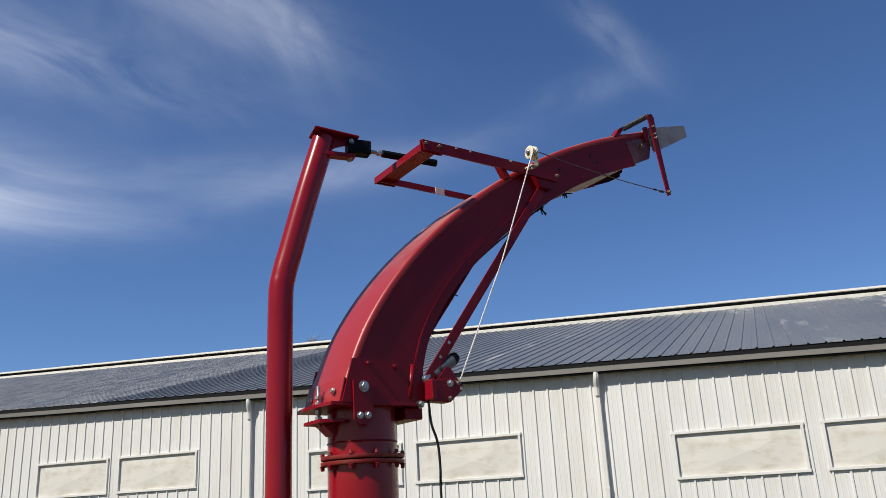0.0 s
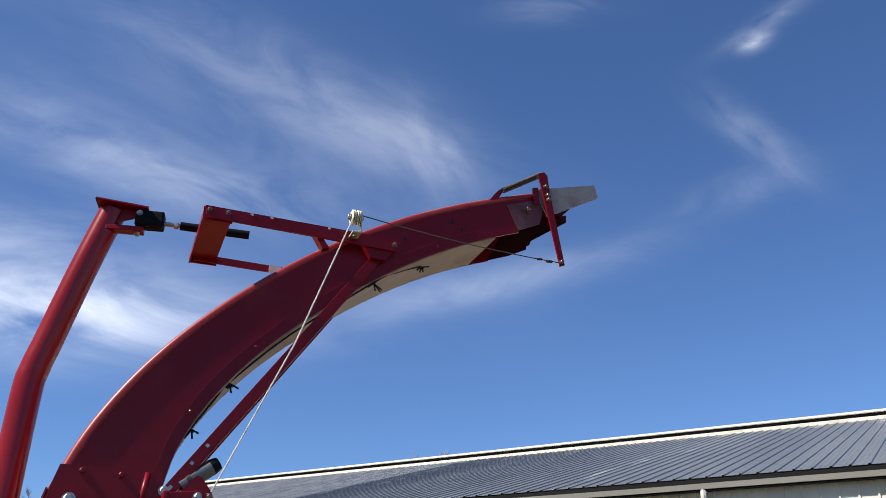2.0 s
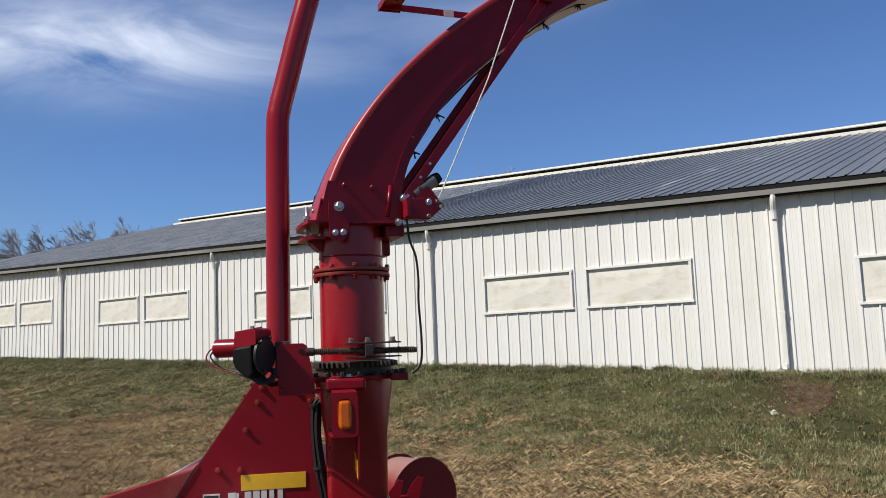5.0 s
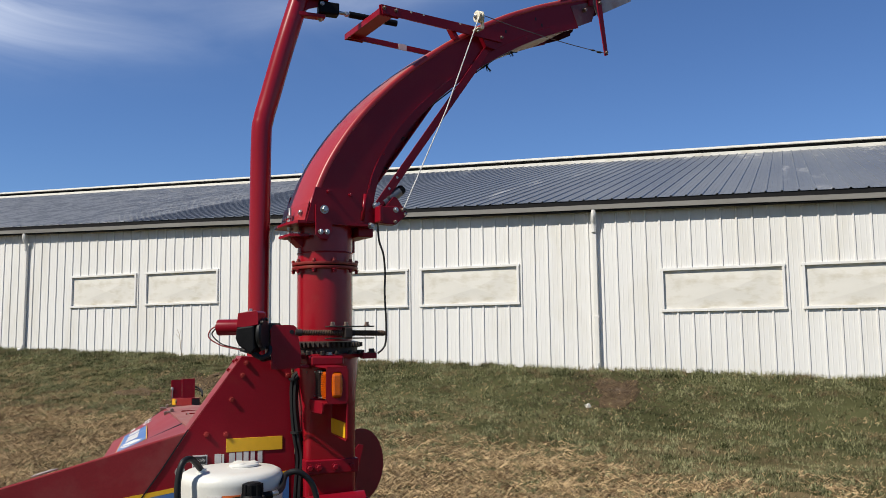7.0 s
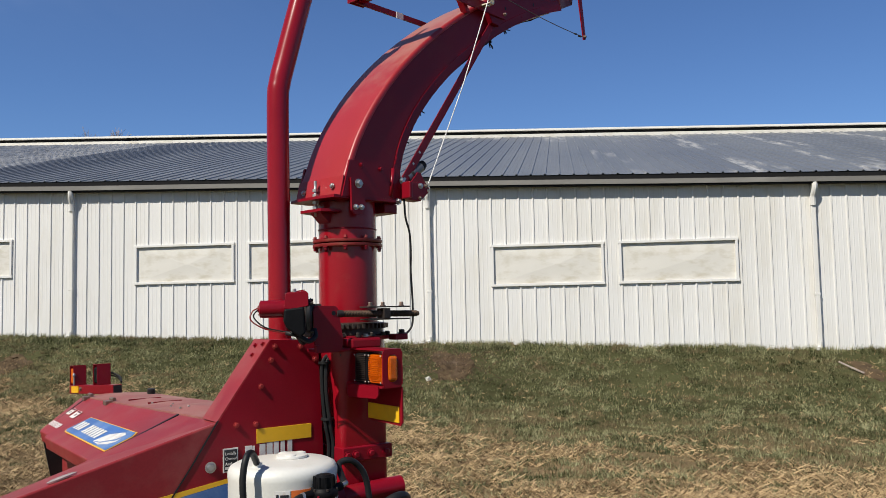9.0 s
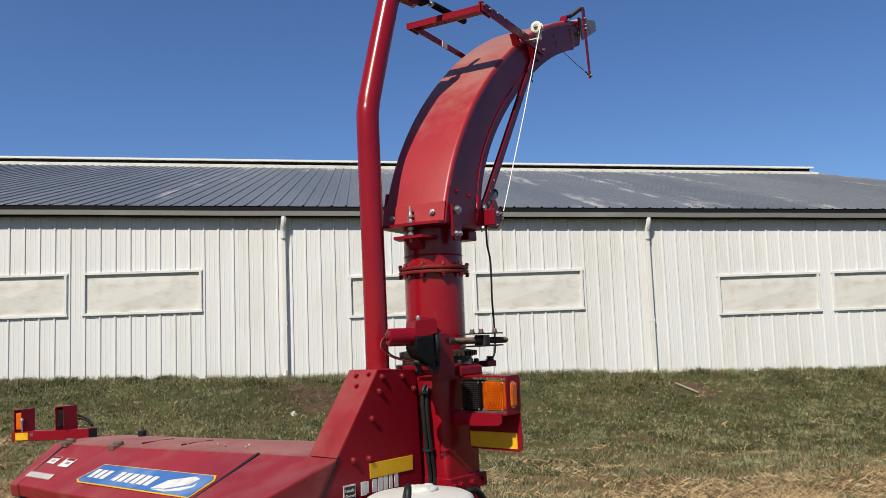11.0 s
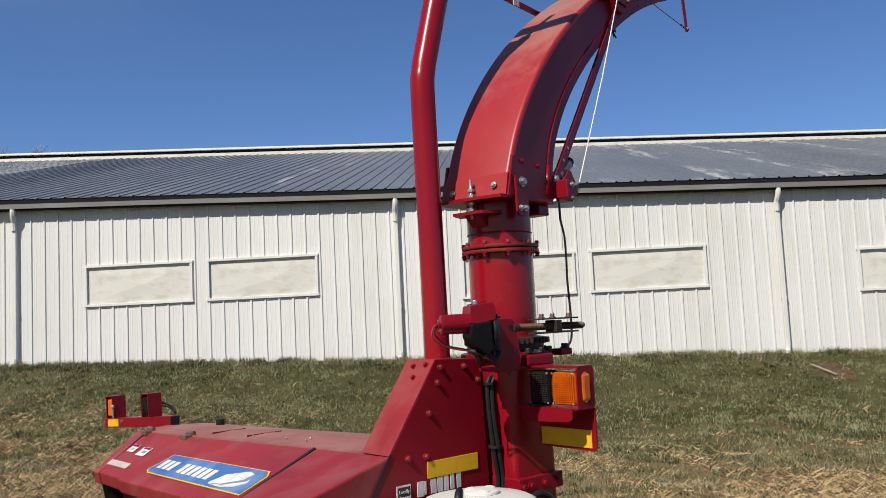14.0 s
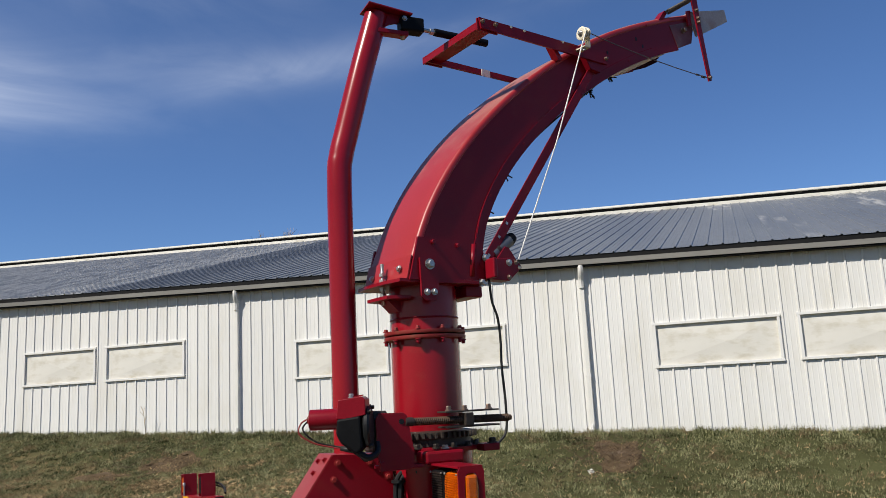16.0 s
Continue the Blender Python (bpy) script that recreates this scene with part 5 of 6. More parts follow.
for x in (-0.012, 0.04, 0.12):
    part("swivel_bolt", bolt((x, -0.18, 1.573), (0, 0, 1), 0.008, 0.015), DULL_BOLT, drive)
part("motor_wire", tube(arc([(-0.432, -0.166, 1.574), (-0.452, -0.165, 1.562), (-0.458, -0.168, 1.535), (-0.42, -0.178, 1.508), (-0.37, -0.195, 1.494), (-0.325, -0.225, 1.486)], 7), 0.0025, 6), RUSTY, drive, "thin red-brown wire")
part("motor_wire", tube(arc([(-0.432, -0.164, 1.568), (-0.447, -0.165, 1.545), (-0.415, -0.175, 1.512), (-0.37, -0.195, 1.498), (-0.325, -0.225, 1.488)], 7), 0.0025, 6), BLACK, drive)
part("wire_sleeve", tube([(-0.352, -0.205, 1.491), (-0.315, -0.228, 1.480)], 0.007, 8), BLACK, drive)
part("hose", tube(arc([(-0.315, -0.228, 1.480), (-0.285, -0.235, 1.462), (-0.255, -0.225, 1.475), (-0.25, -0.21, 1.50)], 6), 0.009, 8), BLACK, drive)
part("hose", tube(arc([(-0.30, -0.17, 1.49), (-0.27, -0.16, 1.455), (-0.24, -0.12, 1.455), (-0.19, -0.08, 1.46)], 6), 0.008, 8), BLACK, drive)

# ---- spout ----
sp = thing("discharge_spout", pose(TX, TY, 0, 0, 0, 53.9), "tall curved red discharge spout with a frame and cables", "spout")
HW = 0.128
TOPL = [(-0.117, 2.035), (-0.057, 2.182), (0.023, 2.317), (0.119, 2.441), (0.228, 2.555), (0.347, 2.660), (0.473, 2.757), (0.604, 2.845), (0.740, 2.924), (0.881, 2.995), (1.026, 3.056), (1.174, 3.110), (1.325, 3.158)]
BOTL = [(0.141, 2.035), (0.171, 2.158), (0.227, 2.269), (0.300, 2.370), (0.385, 2.463), (0.478, 2.549), (0.576, 2.629), (0.677, 2.704), (0.782, 2.773), (0.890, 2.836), (1.001, 2.892), (1.117, 2.942), (1.236, 2.985)]


def refine(line, n=4):
    return [(p.x, p.y) for p in arc([(a, b, 0) for a, b in line], n)]


TOPF, BOTF = refine(TOPL), refine(BOTL)


def ribbon(name, y0, y1, inset, mat, label="", skip=0.0):
    """One cheek of the spout, between its back curve and its belly curve."""
    bm = bmesh.new()
    rows = []
    for (a, b), (c, d) in zip(TOPF, BOTF):
        k = inset / math.hypot(c - a, d - b)
        a, b = a + (c - a) * k, b + (d - b) * k
        rows.append([bm.verts.new((p[0], y, p[1])) for y in (y0, y1) for p in ((a, b), (c, d))])
    for p, q in zip(rows, rows[1:]):
        for i, j in ((0, 1), (1, 3), (3, 2), (2, 0)):
            bm.faces.new((p[i], p[j], q[j], q[i]))
    bm.faces.new([rows[0][i] for i in (0, 1, 3, 2)]), bm.faces.new([rows[-1][i] for i in (0, 2, 3, 1)])
    return part(name, bm, mat, sp, label)


def skin(name, line, lift, y0, y1, thick, mat, label="", sub=None, lo=0.0, hi=1.0):
    """A curved plate along one of the two curves."""
    bm = bmesh.new()
    line = line[int(lo * (len(line) - 1)):int(hi * (len(line) - 1)) + 1]
    rows = []
    for i, (a, b) in enumerate(line):
        p, q = line[max(i - 1, 0)], line[min(i + 1, len(line) - 1)]
        d = Vector((q[0] - p[0], q[1] - p[1])).normalized()
        nx, nz = -d.y, d.x
        rows.append([bm.verts.new((a + nx * k, y, b + nz * k)) for k in (lift, lift + thick) for y in (y0, y1)])
    for p, q in zip(rows, rows[1:]):
        for i, j in ((0, 1), (1, 3), (3, 2), (2, 0)):
            f = bm.faces.new((p[i], p[j], q[j], q[i]))
            f.smooth = True
    bm.faces.new([rows[0][i] for i in (0, 1, 3, 2)]), bm.faces.new([rows[-1][i] for i in (0, 2, 3, 1)])
    return part(name, bm, mat, sub or sp, label)


ribbon("near_cheek", -HW, -HW + 0.005, 0.011, RED, "dark red spout side")
ribbon("far_cheek", HW - 0.005, HW, 0.011, RED, "dark red spout side")


def shell(name, line, half, r, thick, mat, label=""):
    """The outer curve of the spout, bent round into both cheeks."""
    bm = bmesh.new()
    edge = [(half - r + r * math.cos(radians(18 * k)), -r + r * math.sin(radians(18 * k))) for k in range(6)]
    out = [(half, -r - 0.006)] + edge + [(-y, d) for y, d in reversed(edge)] + [(-half, -r - 0.006)]
    rows = []
    for i, (a, b) in enumerate(line):
        p, q = line[max(i - 1, 0)], line[min(i + 1, len(line) - 1)]
        d = Vector((q[0] - p[0], q[1] - p[1])).normalized()
        ring = [(y, e) for y, e in out] + [(y * (half - thick) / half, e - thick) for y, e in reversed(out)]
        rows.append([bm.verts.new((a - d.y * (e + thick), y, b + d.x * (e + thick))) for y, e in ring])
    n = len(rows[0])
    for p, q in zip(rows, rows[1:]):
        for k in range(n):
            bm.faces.new((p[k], p[(k + 1) % n], q[(k + 1) % n], q[k])).smooth = True
    bm.faces.new(rows[0]), bm.faces.new(rows[-1][::-1])
    return part(name, bm, mat, sp, label)


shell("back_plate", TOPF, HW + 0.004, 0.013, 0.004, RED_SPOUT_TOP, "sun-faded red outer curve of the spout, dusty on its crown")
skin("liner", BOTF, -0.006, -HW + 0.006, HW - 0.006, 0.005, CREAM, "pale worn underside liner", hi=0.94)
# dark skin that paints the shade under the crown
skin("crown_lining", TOPF, -0.008, -HW + 0.006, HW - 0.006, 0.004, INNER_SHADE, lo=0.70)
skin("rolled_edge", BOTF, -0.004, -HW - 0.003, -HW + 0.004, 0.010, RED)
skin("rolled_edge", BOTF, -0.004, HW - 0.004, HW + 0.003, 0.010, RED)
for y0, y1 in ((-HW - 0.0032, -HW), (HW, HW + 0.0032)):
    skin("belly_flange", BOTF, 0.0, y0, y1, 0.030, RED, lo=0.03, hi=0.93)
skin("seam", [(a - 0.020, b + 0.023) for a, b in BOTF], 0.0, -HW - 0.0045, -HW - 0.003, 0.0022, RED_TUBE, lo=0.05, hi=0.9)
for s, z in ((0.815, 2.886), (0.985, 2.978), (1.02, 2.955)):
    part("slot", box(s - 0.004, s + 0.004, -HW - 0.0012, -HW + 0.001, z - 0.007, z + 0.007, 0.0), BLACK, sp)
for s, z in ((1.05, 3.05), (0.93, 2.875), (0.20, 2.26), (0.36, 2.46)):
    part("rivet", bolt((s, -HW, z), (0, -1, 0), 0.005, 0.005, False), RED, sp)

# neck below the spout
neck = new("neck")
neck.parent = sp
tagged(neck, "red round neck with a bolted flange")
part("lower_tube", lathe([(0.109, 1.512), (0.109, 1.800)], 56), RED_TUBE, neck)
part("upper_tube", lathe([(0.108, 1.822), (0.108, 1.965)], 56), RED_TUBE, neck)
part("weld_bead", lathe([(0.1085, 1.858), (0.1105, 1.861), (0.1085, 1.864)], 48), RED, neck)
part("lower_flange", lathe([(0.107, 1.795), (0.128, 1.795), (0.130, 1.798), (0.130, 1.806), (0.107, 1.808)], 56), RUSTY, neck)
part("upper_flange", lathe([(0.107, 1.811), (0.128, 1.811), (0.130, 1.814), (0.130, 1.822), (0.107, 1.824)], 56), RUSTY, neck)
for k in range(10):
    t = 6.28319 * k / 10 + 0.2
    c, s = math.cos(t) * 0.124, math.sin(t) * 0.124
    part("flange_bolt", bolt((c, s, 1.824), (0, 0, 1), 0.007, 0.010), RUSTY, neck)
    part("flange_nut", bolt((c, s, 1.795), (0, 0, -1), 0.007, 0.014), RED, neck)
bm = prism([(-0.178, -0.05), (-0.165, -0.13), (0.12, -0.145), (0.155, -0.12), (0.155, 0.12), (0.12, 0.145), (-0.165, 0.13), (-0.178, 0.05)], 1.962, 1.972, None, "xy")
part("base_flange", bm, RED, neck)
bm = prism([(-0.172, -0.062), (-0.10, -0.085), (-0.085, 0), (-0.10, 0.085), (-0.172, 0.06)], 1.918, 1.928, None, "xy")
part("stop_lug", bm, RED, neck)
part("lug_web", prism([(-0.150, 1.918), (-0.10, 1.918), (-0.10, 1.885), (-0.110, 1.882)], -0.030, 0.030), RED, neck)
part("lug_bolt", tube([(-0.148, 0.0, 1.905), (-0.148, 0.0, 2.035)], 0.006, 8), ZINC, neck)
for z in (1.931, 1.950, 1.976, 1.995):
    part("lug_nut", lathe([(0.012, 0), (0.012, 0.010)], 6, (-0.148, 0.0, z), None, None, False), ZINC, neck)
part("rear_lug", box(0.10, 0.165, -0.10, 0.10, 1.925, 1.962, 0.004), RED, neck)
part("rear_lug", box(0.10, 0.150, 0.04, 0.12, 1.875, 1.925, 0.004), RED, neck)

# box round the foot of the spout
foot = new("foot_box")
foot.parent = sp
tagged(foot, "red bolted box round the foot of the spout")
for y0, y1 in ((-HW - 0.010, -HW - 0.001), (HW + 0.001, HW + 0.010)):
    part("foot_plate", prism([(-0.134, 1.968), (-0.098, 2.102), (0.092, 2.098), (0.118, 2.078), (0.150, 2.070), (0.150, 1.975)], y0, y1), RED, foot)
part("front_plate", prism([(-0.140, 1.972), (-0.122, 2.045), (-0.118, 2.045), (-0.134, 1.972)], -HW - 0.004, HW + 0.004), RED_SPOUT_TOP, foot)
part("bend", tube([(0.098, -HW - 0.010, 1.985), (0.112, -HW - 0.010, 2.090)], 0.008, 8), RED, foot)
part("pivot_plate", prism([(-0.098, 1.918), (-0.100, 2.035), (-0.035, 2.035), (-0.035, 1.93), (-0.05, 1.905), (-0.085, 1.905)], -HW - 0.019, -HW - 0.011), RED, foot)
bolts("pivot_bolt", [(-0.066, -HW - 0.019, 2.016)], (0, -1, 0), foot, ZINC, 0.0125, 0.014)
bolts("pivot_bolt", [(-0.080, -HW - 0.019, 1.930), (-0.054, -HW - 0.019, 1.931)], (0, -1, 0), foot, ZINC, 0.0080, 0.011)
bolts("plate_bolt", [(-0.045, -HW - 0.010, 2.088), (0.048, -HW - 0.010, 2.082)], (0, -1, 0), foot, RED, 0.007, 0.008)
bolts("front_bolt", [(-0.137, -0.085, 2.008), (-0.137, 0.085, 2.0)], (-0.97, 0, 0.24), foot, ZINC, 0.0080, 0.008)
bolts("rear_bolt", [(0.132, -HW - 0.010, 1.967)], (0.3, -1, 0), foot, ZINC, 0.010, 0.014)

# frame above the spout
fr = new("top_frame")
fr.parent = sp
tagged(fr, "red steel frame bolted over the spout")
part("cross_plate", box(0.168, 0.255, -0.150, 0.186, 2.852, 2.858, 0.001), RED, fr)
part("cross_lip", box(0.168, 0.173, -0.150, 0.186, 2.832, 2.852), RED, fr)
part("cross_end", box(0.168, 0.255, -0.156, -0.150, 2.828, 2.872, 0.001), RED, fr)
part("cross_end", box(0.172, 0.258, 0.186, 0.192, 2.836, 2.862, 0.001), RED, fr)
part("near_bar", prism([(0.172, 2.872), (0.775, 2.859), (0.790, 2.845), (0.770, 2.816), (0.180, 2.834)], -0.164, -0.157), RED, fr)
part("far_bar", prism([(0.180, 2.864), (0.70, 2.851), (0.70, 2.828), (0.180, 2.840)], 0.172, 0.180), RED, fr)
part("paint_mark", prism([(0.430, 2.8585), (0.470, 2.8575), (0.470, 2.829), (0.430, 2.830)], 0.169, 0.1715), LETTER, fr)
part("stub_post", prism([(0.505, 2.845), (0.525, 2.845), (0.556, 2.800), (0.535, 2.795)], -0.150, -0.120), RED, fr)
part("bracket_plate", prism([(0.655, 2.846), (0.780, 2.842), (0.738, 2.782), (0.690, 2.786)], -0.1565, -0.131), RED, fr)
bolts("frame_bolt", [(0.185, -0.164, 2.858), (0.240, -0.164, 2.857), (0.62, -0.164, 2.842), (0.765, -0.164, 2.838)], (0, -1, 0), fr, DULL_BOLT, 0.006, 0.010)
for s in (0.31, 0.37, 0.55):
    part("hole", lathe([(0.005, 0), (0.005, 0.001)], 8, (s, -0.1645, 2.866 - 0.021 * (s - 0.26)), None, Matrix.Rotation(radians(90), 4, 'X'), False), IVORY, fr)

# strut from foot to frame
st = new("strut")
st.parent = sp
tagged(st, "red angle-iron strut")
d = Vector((0.708 - 0.154, 0, 2.802 - 2.047))
L = d.length
sm = Matrix.Translation((0.158, -0.118, 2.040)) @ Matrix.Rotation(math.atan2(d.x, d.z), 4, 'Y')
part("flat", box(-0.014, 0.014, -0.022, -0.017, -0.03, L + 0.02, 0.001), RED, st).matrix_basis = sm
part("leg", box(0.014, 0.019, -0.022, 0.014, -0.03, L + 0.02, 0.001), RED, st).matrix_basis = sm
for k, w in ((0.02, 0.008), (0.10, 0.006), (0.16, 0.006)):
    part("pale_hole", box(-0.005, 0.004, -0.0235, -0.0222, k - w * 0.7, k + w * 0.7), ZINC, st).matrix_basis = sm
far_m = Matrix.Translation((0.158, 0.118, 2.040)) @ Matrix.Rotation(math.atan2(d.x, d.z), 4, 'Y')
part("far_flat", box(-0.014, 0.014, 0.017, 0.022, -0.03, L + 0.02, 0.001), RED, st).matrix_basis = far_m
part("far_leg", box(0.014, 0.019, -0.014, 0.022, -0.03, L + 0.02, 0.001), RED, st).matrix_basis = far_m
bolts("strut_bolt", [(0.154, -0.141, 2.047), (0.706, -0.141, 2.800)], (0, -1, 0), st, ZINC, 0.010, 0.010)

# winch box and motor at the strut's foot
wb = new("winch_box")
wb.parent = sp
tagged(wb, "red winch box with a grey motor")
part("box_body", prism([(0.160, 1.976), (0.156, 2.042), (0.245, 2.050), (0.285, 2.032), (0.292, 2.020), (0.238, 1.974)], -0.155, -0.110, None, "xz", 0.002), RED, wb)
part("front_lip", box(0.150, 0.166, -0.188, -0.108, 1.978, 2.042, 0.004), RED, wb)
part("winch_plate", prism([(0.195, 2.046), (0.232, 2.088), (0.246, 2.084), (0.275, 2.045)], -0.150, -0.144), RED, wb)
bolts("winch_bolt", [(0.238, -0.155, 2.034)], (0, -1, 0), wb, ZINC, 0.0085, 0.010)
bolts("winch_bolt", [(0.235, -0.155, 1.986), (0.268, -0.155, 2.036)], (0, -1, 0), wb, DULL_BOLT, 0.006, 0.008)
bolts("winch_bolt", [(0.280, -0.155, 2.020)], (0, -1, 0), wb, IVORY, 0.0045, 0.006)
part("motor", tube([(0.196, -0.122, 2.062), (0.235, -0.122, 2.090), (0.272, -0.122, 2.117)], 0.0215, 18), MOTOR_GREY, wb, "grey winch motor")
part("motor_cap", tube([(0.270, -0.122, 2.1155), (0.281, -0.122, 2.1235), (0.288, -0.122, 2.1285)], 0.0222, 18, None, True, 0.017), BLACK_BOX, wb)
part("motor_band", tube([(0.212, -0.122, 2.0735), (0.222, -0.122, 2.081)], 0.0228, 18), DARK_STEEL, wb)

# pulley and cables
# the flap is swung up about its hinge
SWING = Matrix.Translation((1.345, 0, 3.15)) @ Matrix.Rotation(radians(-17), 4, 'Y') @ Matrix.Translation((-1.345, 0, -3.15))
pu = new("pulley")
pu.parent = sp
tagged(pu, "ivory cable pulley on a small bracket")
P = Vector((0.623, -0.199, 2.893))
AXLE = Matrix.Rotation(radians(90), 4, 'Y')
for x in (-0.014, 0.002):
    part("sheave", lathe([(0.020, 0), (0.025, 0.002), (0.025, 0.004), (0.017, 0.006), (0.025, 0.008), (0.025, 0.010), (0.020, 0.012)], 24, (P.x + x, P.y, P.z), None, AXLE), IVORY, pu)
part("hub_bolt", bolt((P.x - 0.016, P.y, P.z), (-1, 0, 0), 0.008, 0.008), ZINC, pu)
part("axle", tube([(P.x - 0.02, P.y, P.z), (P.x + 0.026, P.y, P.z)], 0.006, 10), ZINC, pu)
part("bracket", box(P.x + 0.016, P.x + 0.020, P.y - 0.012, P.y + 0.012, P.z - 0.05, P.z + 0.022, 0.001), IVORY, pu)
part("bracket_foot", box(P.x - 0.010, P.x + 0.020, P.y - 0.010, P.y + 0.038, P.z - 0.054, P.z - 0.049, 0.001), IVORY, pu)
part("bracket_bolt", bolt((P.x, P.y + 0.004, P.z - 0.054), (0, 0, -1), 0.006, 0.010), ZINC, pu)
part("hoist_cable", tube([(P.x - 0.008, P.y - 0.020, P.z), (0.46, -0.188, 2.465), (0.270, -0.168, 2.045)], 0.0024, 6), ROPE, pu, "pale wire rope")
lo = Vector((P.x + 0.02, P.y, P.z + 0.012))
hi = SWING @ Vector((1.300, -0.166, 2.870))
part("flap_cable", tube([lo.lerp(hi, k / 6) - Vector((0, 0, 0.012 * k * (6 - k) / 9)) for k in range(7)], 0.0019, 6), CABLE_DARK, pu, "thin dark cable")
for k0, k1, r in ((0.86, 0.885, 0.004), (0.91, 0.94, 0.005)):
    part("cable_clamp", tube([lo.lerp(hi, k0) - Vector((0, 0, 0.006)), lo.lerp(hi, k1) - Vector((0, 0, 0.004))], r, 6), DARK_STEEL, pu)

# deflector flap at the spout's end
fl = new("deflector_flap")
fl.parent = sp
tagged(fl, "grey steel deflector flap with a lever and spring")
part("flap_top", prism([(1.325, 3.166), (1.345, 3.176), (1.585, 3.166), (1.585, 3.162), (1.345, 3.171), (1.325, 3.161)], -HW - 0.006, HW + 0.006), GREY_FLAP, fl).matrix_basis = SWING
# inner faces and far cheeks carry the flap's inside shade as dark colour
part("flap_lining", prism([(1.330, 3.158), (1.345, 3.168), (1.58, 3.159), (1.58, 3.156), (1.345, 3.165), (1.330, 3.155)], -HW - 0.002, HW + 0.002), INNER_SHADE, fl).matrix_basis = SWING
part("flap_cheek", prism([(1.318, 3.168), (1.345, 3.174), (1.585, 3.166), (1.580, 3.112), (1.545, 3.105), (1.385, 3.074), (1.33, 3.064)], -HW - 0.008, -HW - 0.003), GREY_FLAP, fl).matrix_basis = SWING
part("flap_cheek", prism([(1.30, 3.14), (1.345, 3.174), (1.62, 3.165), (1.606, 3.135), (1.413, 3.078), (1.40, 3.062), (1.315, 3.045)], HW + 0.003, HW + 0.008), INNER_SHADE, fl).matrix_basis = SWING
part("far_end_cheek", prism([(1.195, 3.082), (1.236, 2.985), (1.330, 3.020), (1.405, 3.058), (1.415, 3.10), (1.335, 3.14)], HW + 0.0005, HW + 0.0025), INNER_SHADE, fl)
part("cheek_lining", prism([(1.335, 3.155), (1.575, 3.155), (1.570, 3.112), (1.385, 3.078)], -HW - 0.0025, -HW - 0.0005), INNER_SHADE, fl).matrix_basis = SWING
# same red as the spout side; its shading is painted grey-red here
part("end_cheek", prism([(1.195, 3.082), (1.238, 2.990), (1.325, 3.030), (1.345, 3.10), (1.325, 3.128)], -HW - 0.0025, -HW - 0.0005), SHADED_WORN_RED, fl)
part("clamp_strap", prism([(1.300, 3.166), (1.322, 3.172), (1.322, 3.105), (1.300, 3.100)], -HW - 0.016, -HW - 0.008), RED, fl)
part("lever", prism([(1.340, 3.226), (1.368, 3.230), (1.376, 3.214), (1.361, 3.15), (1.311, 2.864), (1.291, 2.864), (1.330, 3.15)], -HW - 0.030, -HW - 0.024), RED, fl, "red flap lever").matrix_basis = SWING
for s, z in ((1.350, 3.170), (1.346, 3.136), (1.342, 3.118), (1.303, 2.878)):
    part("lever_bolt", bolt((s, -HW - 0.030, z), (0, -1, 0), 0.0065, 0.010), DULL_BOLT, fl).matrix_basis = SWING
bolts("pivot_bolt", [(1.275, -HW - 0.003, 3.075)], (0, -1, 0), fl, DULL_BOLT, 0.009, 0.018)
part("spring_foot", prism([(1.130, 3.092), (1.165, 3.105), (1.188, 3.140), (1.172, 3.142), (1.150, 3.118)], -HW - 0.004, -HW + 0.030), RED, fl)
a, b = Vector((1.178, -HW - 0.012, 3.132)), SWING @ Vector((1.358, -HW - 0.018, 3.226))
pts, turns = [], 30
for k in range(turns * 8 + 1):
    t, w = k / (turns * 8), 6.28319 * k / 8
    pts.append(a.lerp(b, t) + 0.0095 * (math.cos(w) * Vector((0, 1, 0)) + math.sin(w) * Vector((-0.46, 0, 0.89))))
part("spring", tube(pts, 0.0019, 5), DARK_STEEL, fl, "coil spring")

# wire tied along the underside
for s0, s1 in ((0, 1),):
    pts = [(0.21, -0.09, 2.225), (0.268, -0.095, 2.315), (0.30, -0.085, 2.362), (0.46, -0.10, 2.518), (0.72, -0.115, 2.724), (0.80, -0.09, 2.778), (0.90, -0.05, 2.832)]
    part("tied_wire", tube(arc(pts, 6), 0.003, 6), BLACK, sp, "thin black wire tied under the spout")
for s, y, z in ((0.212, -0.09, 2.22), (0.30, -0.085, 2.360), (0.715, -0.112, 2.718), (0.90, -0.05, 2.830)):
    bm = bmesh.new()
    rng = random.Random(int(s * 1000))
    for k in range(8):
        tube([(s, y, z), (s + rng.uniform(-0.024, 0.028), y + rng.uniform(-0.02, 0.01), z + rng.uniform(-0.03, 0.008))], 0.0028, 4, bm)
    part("wire_tie", bm, BLACK, sp)
part("power_cable", tube(arc([(0.163, -0.14, 1.980), (0.164, -0.142, 1.96), (0.171, -0.14, 1.906), (0.190, -0.14, 1.851), (0.197, -0.138, 1.775), (0.195, -0.138, 1.70), (0.200, -0.14, 1.58), (0.195, -0.14, 1.50), (0.165, -0.135, 1.466)], 8), 0.0040, 8), BLACK, sp, "black power cable hanging beside the neck")

# ---- additive tank ----
tk = thing("additive_tank", MACHINE @ Matrix.Translation((-0.379, -0.235, 0.0)), "white plastic additive drum with black hoses on a red shelf", "tank")
part("drum", lathe([(0.150, 0.60), (0.168, 0.62), (0.172, 0.66), (0.172, 1.035), (0.1735, 1.045), (0.173, 1.060), (0.166, 1.074), (0.150, 1.082), (0.10, 1.084), (0.02, 1.086)], 56), TANK, tk)
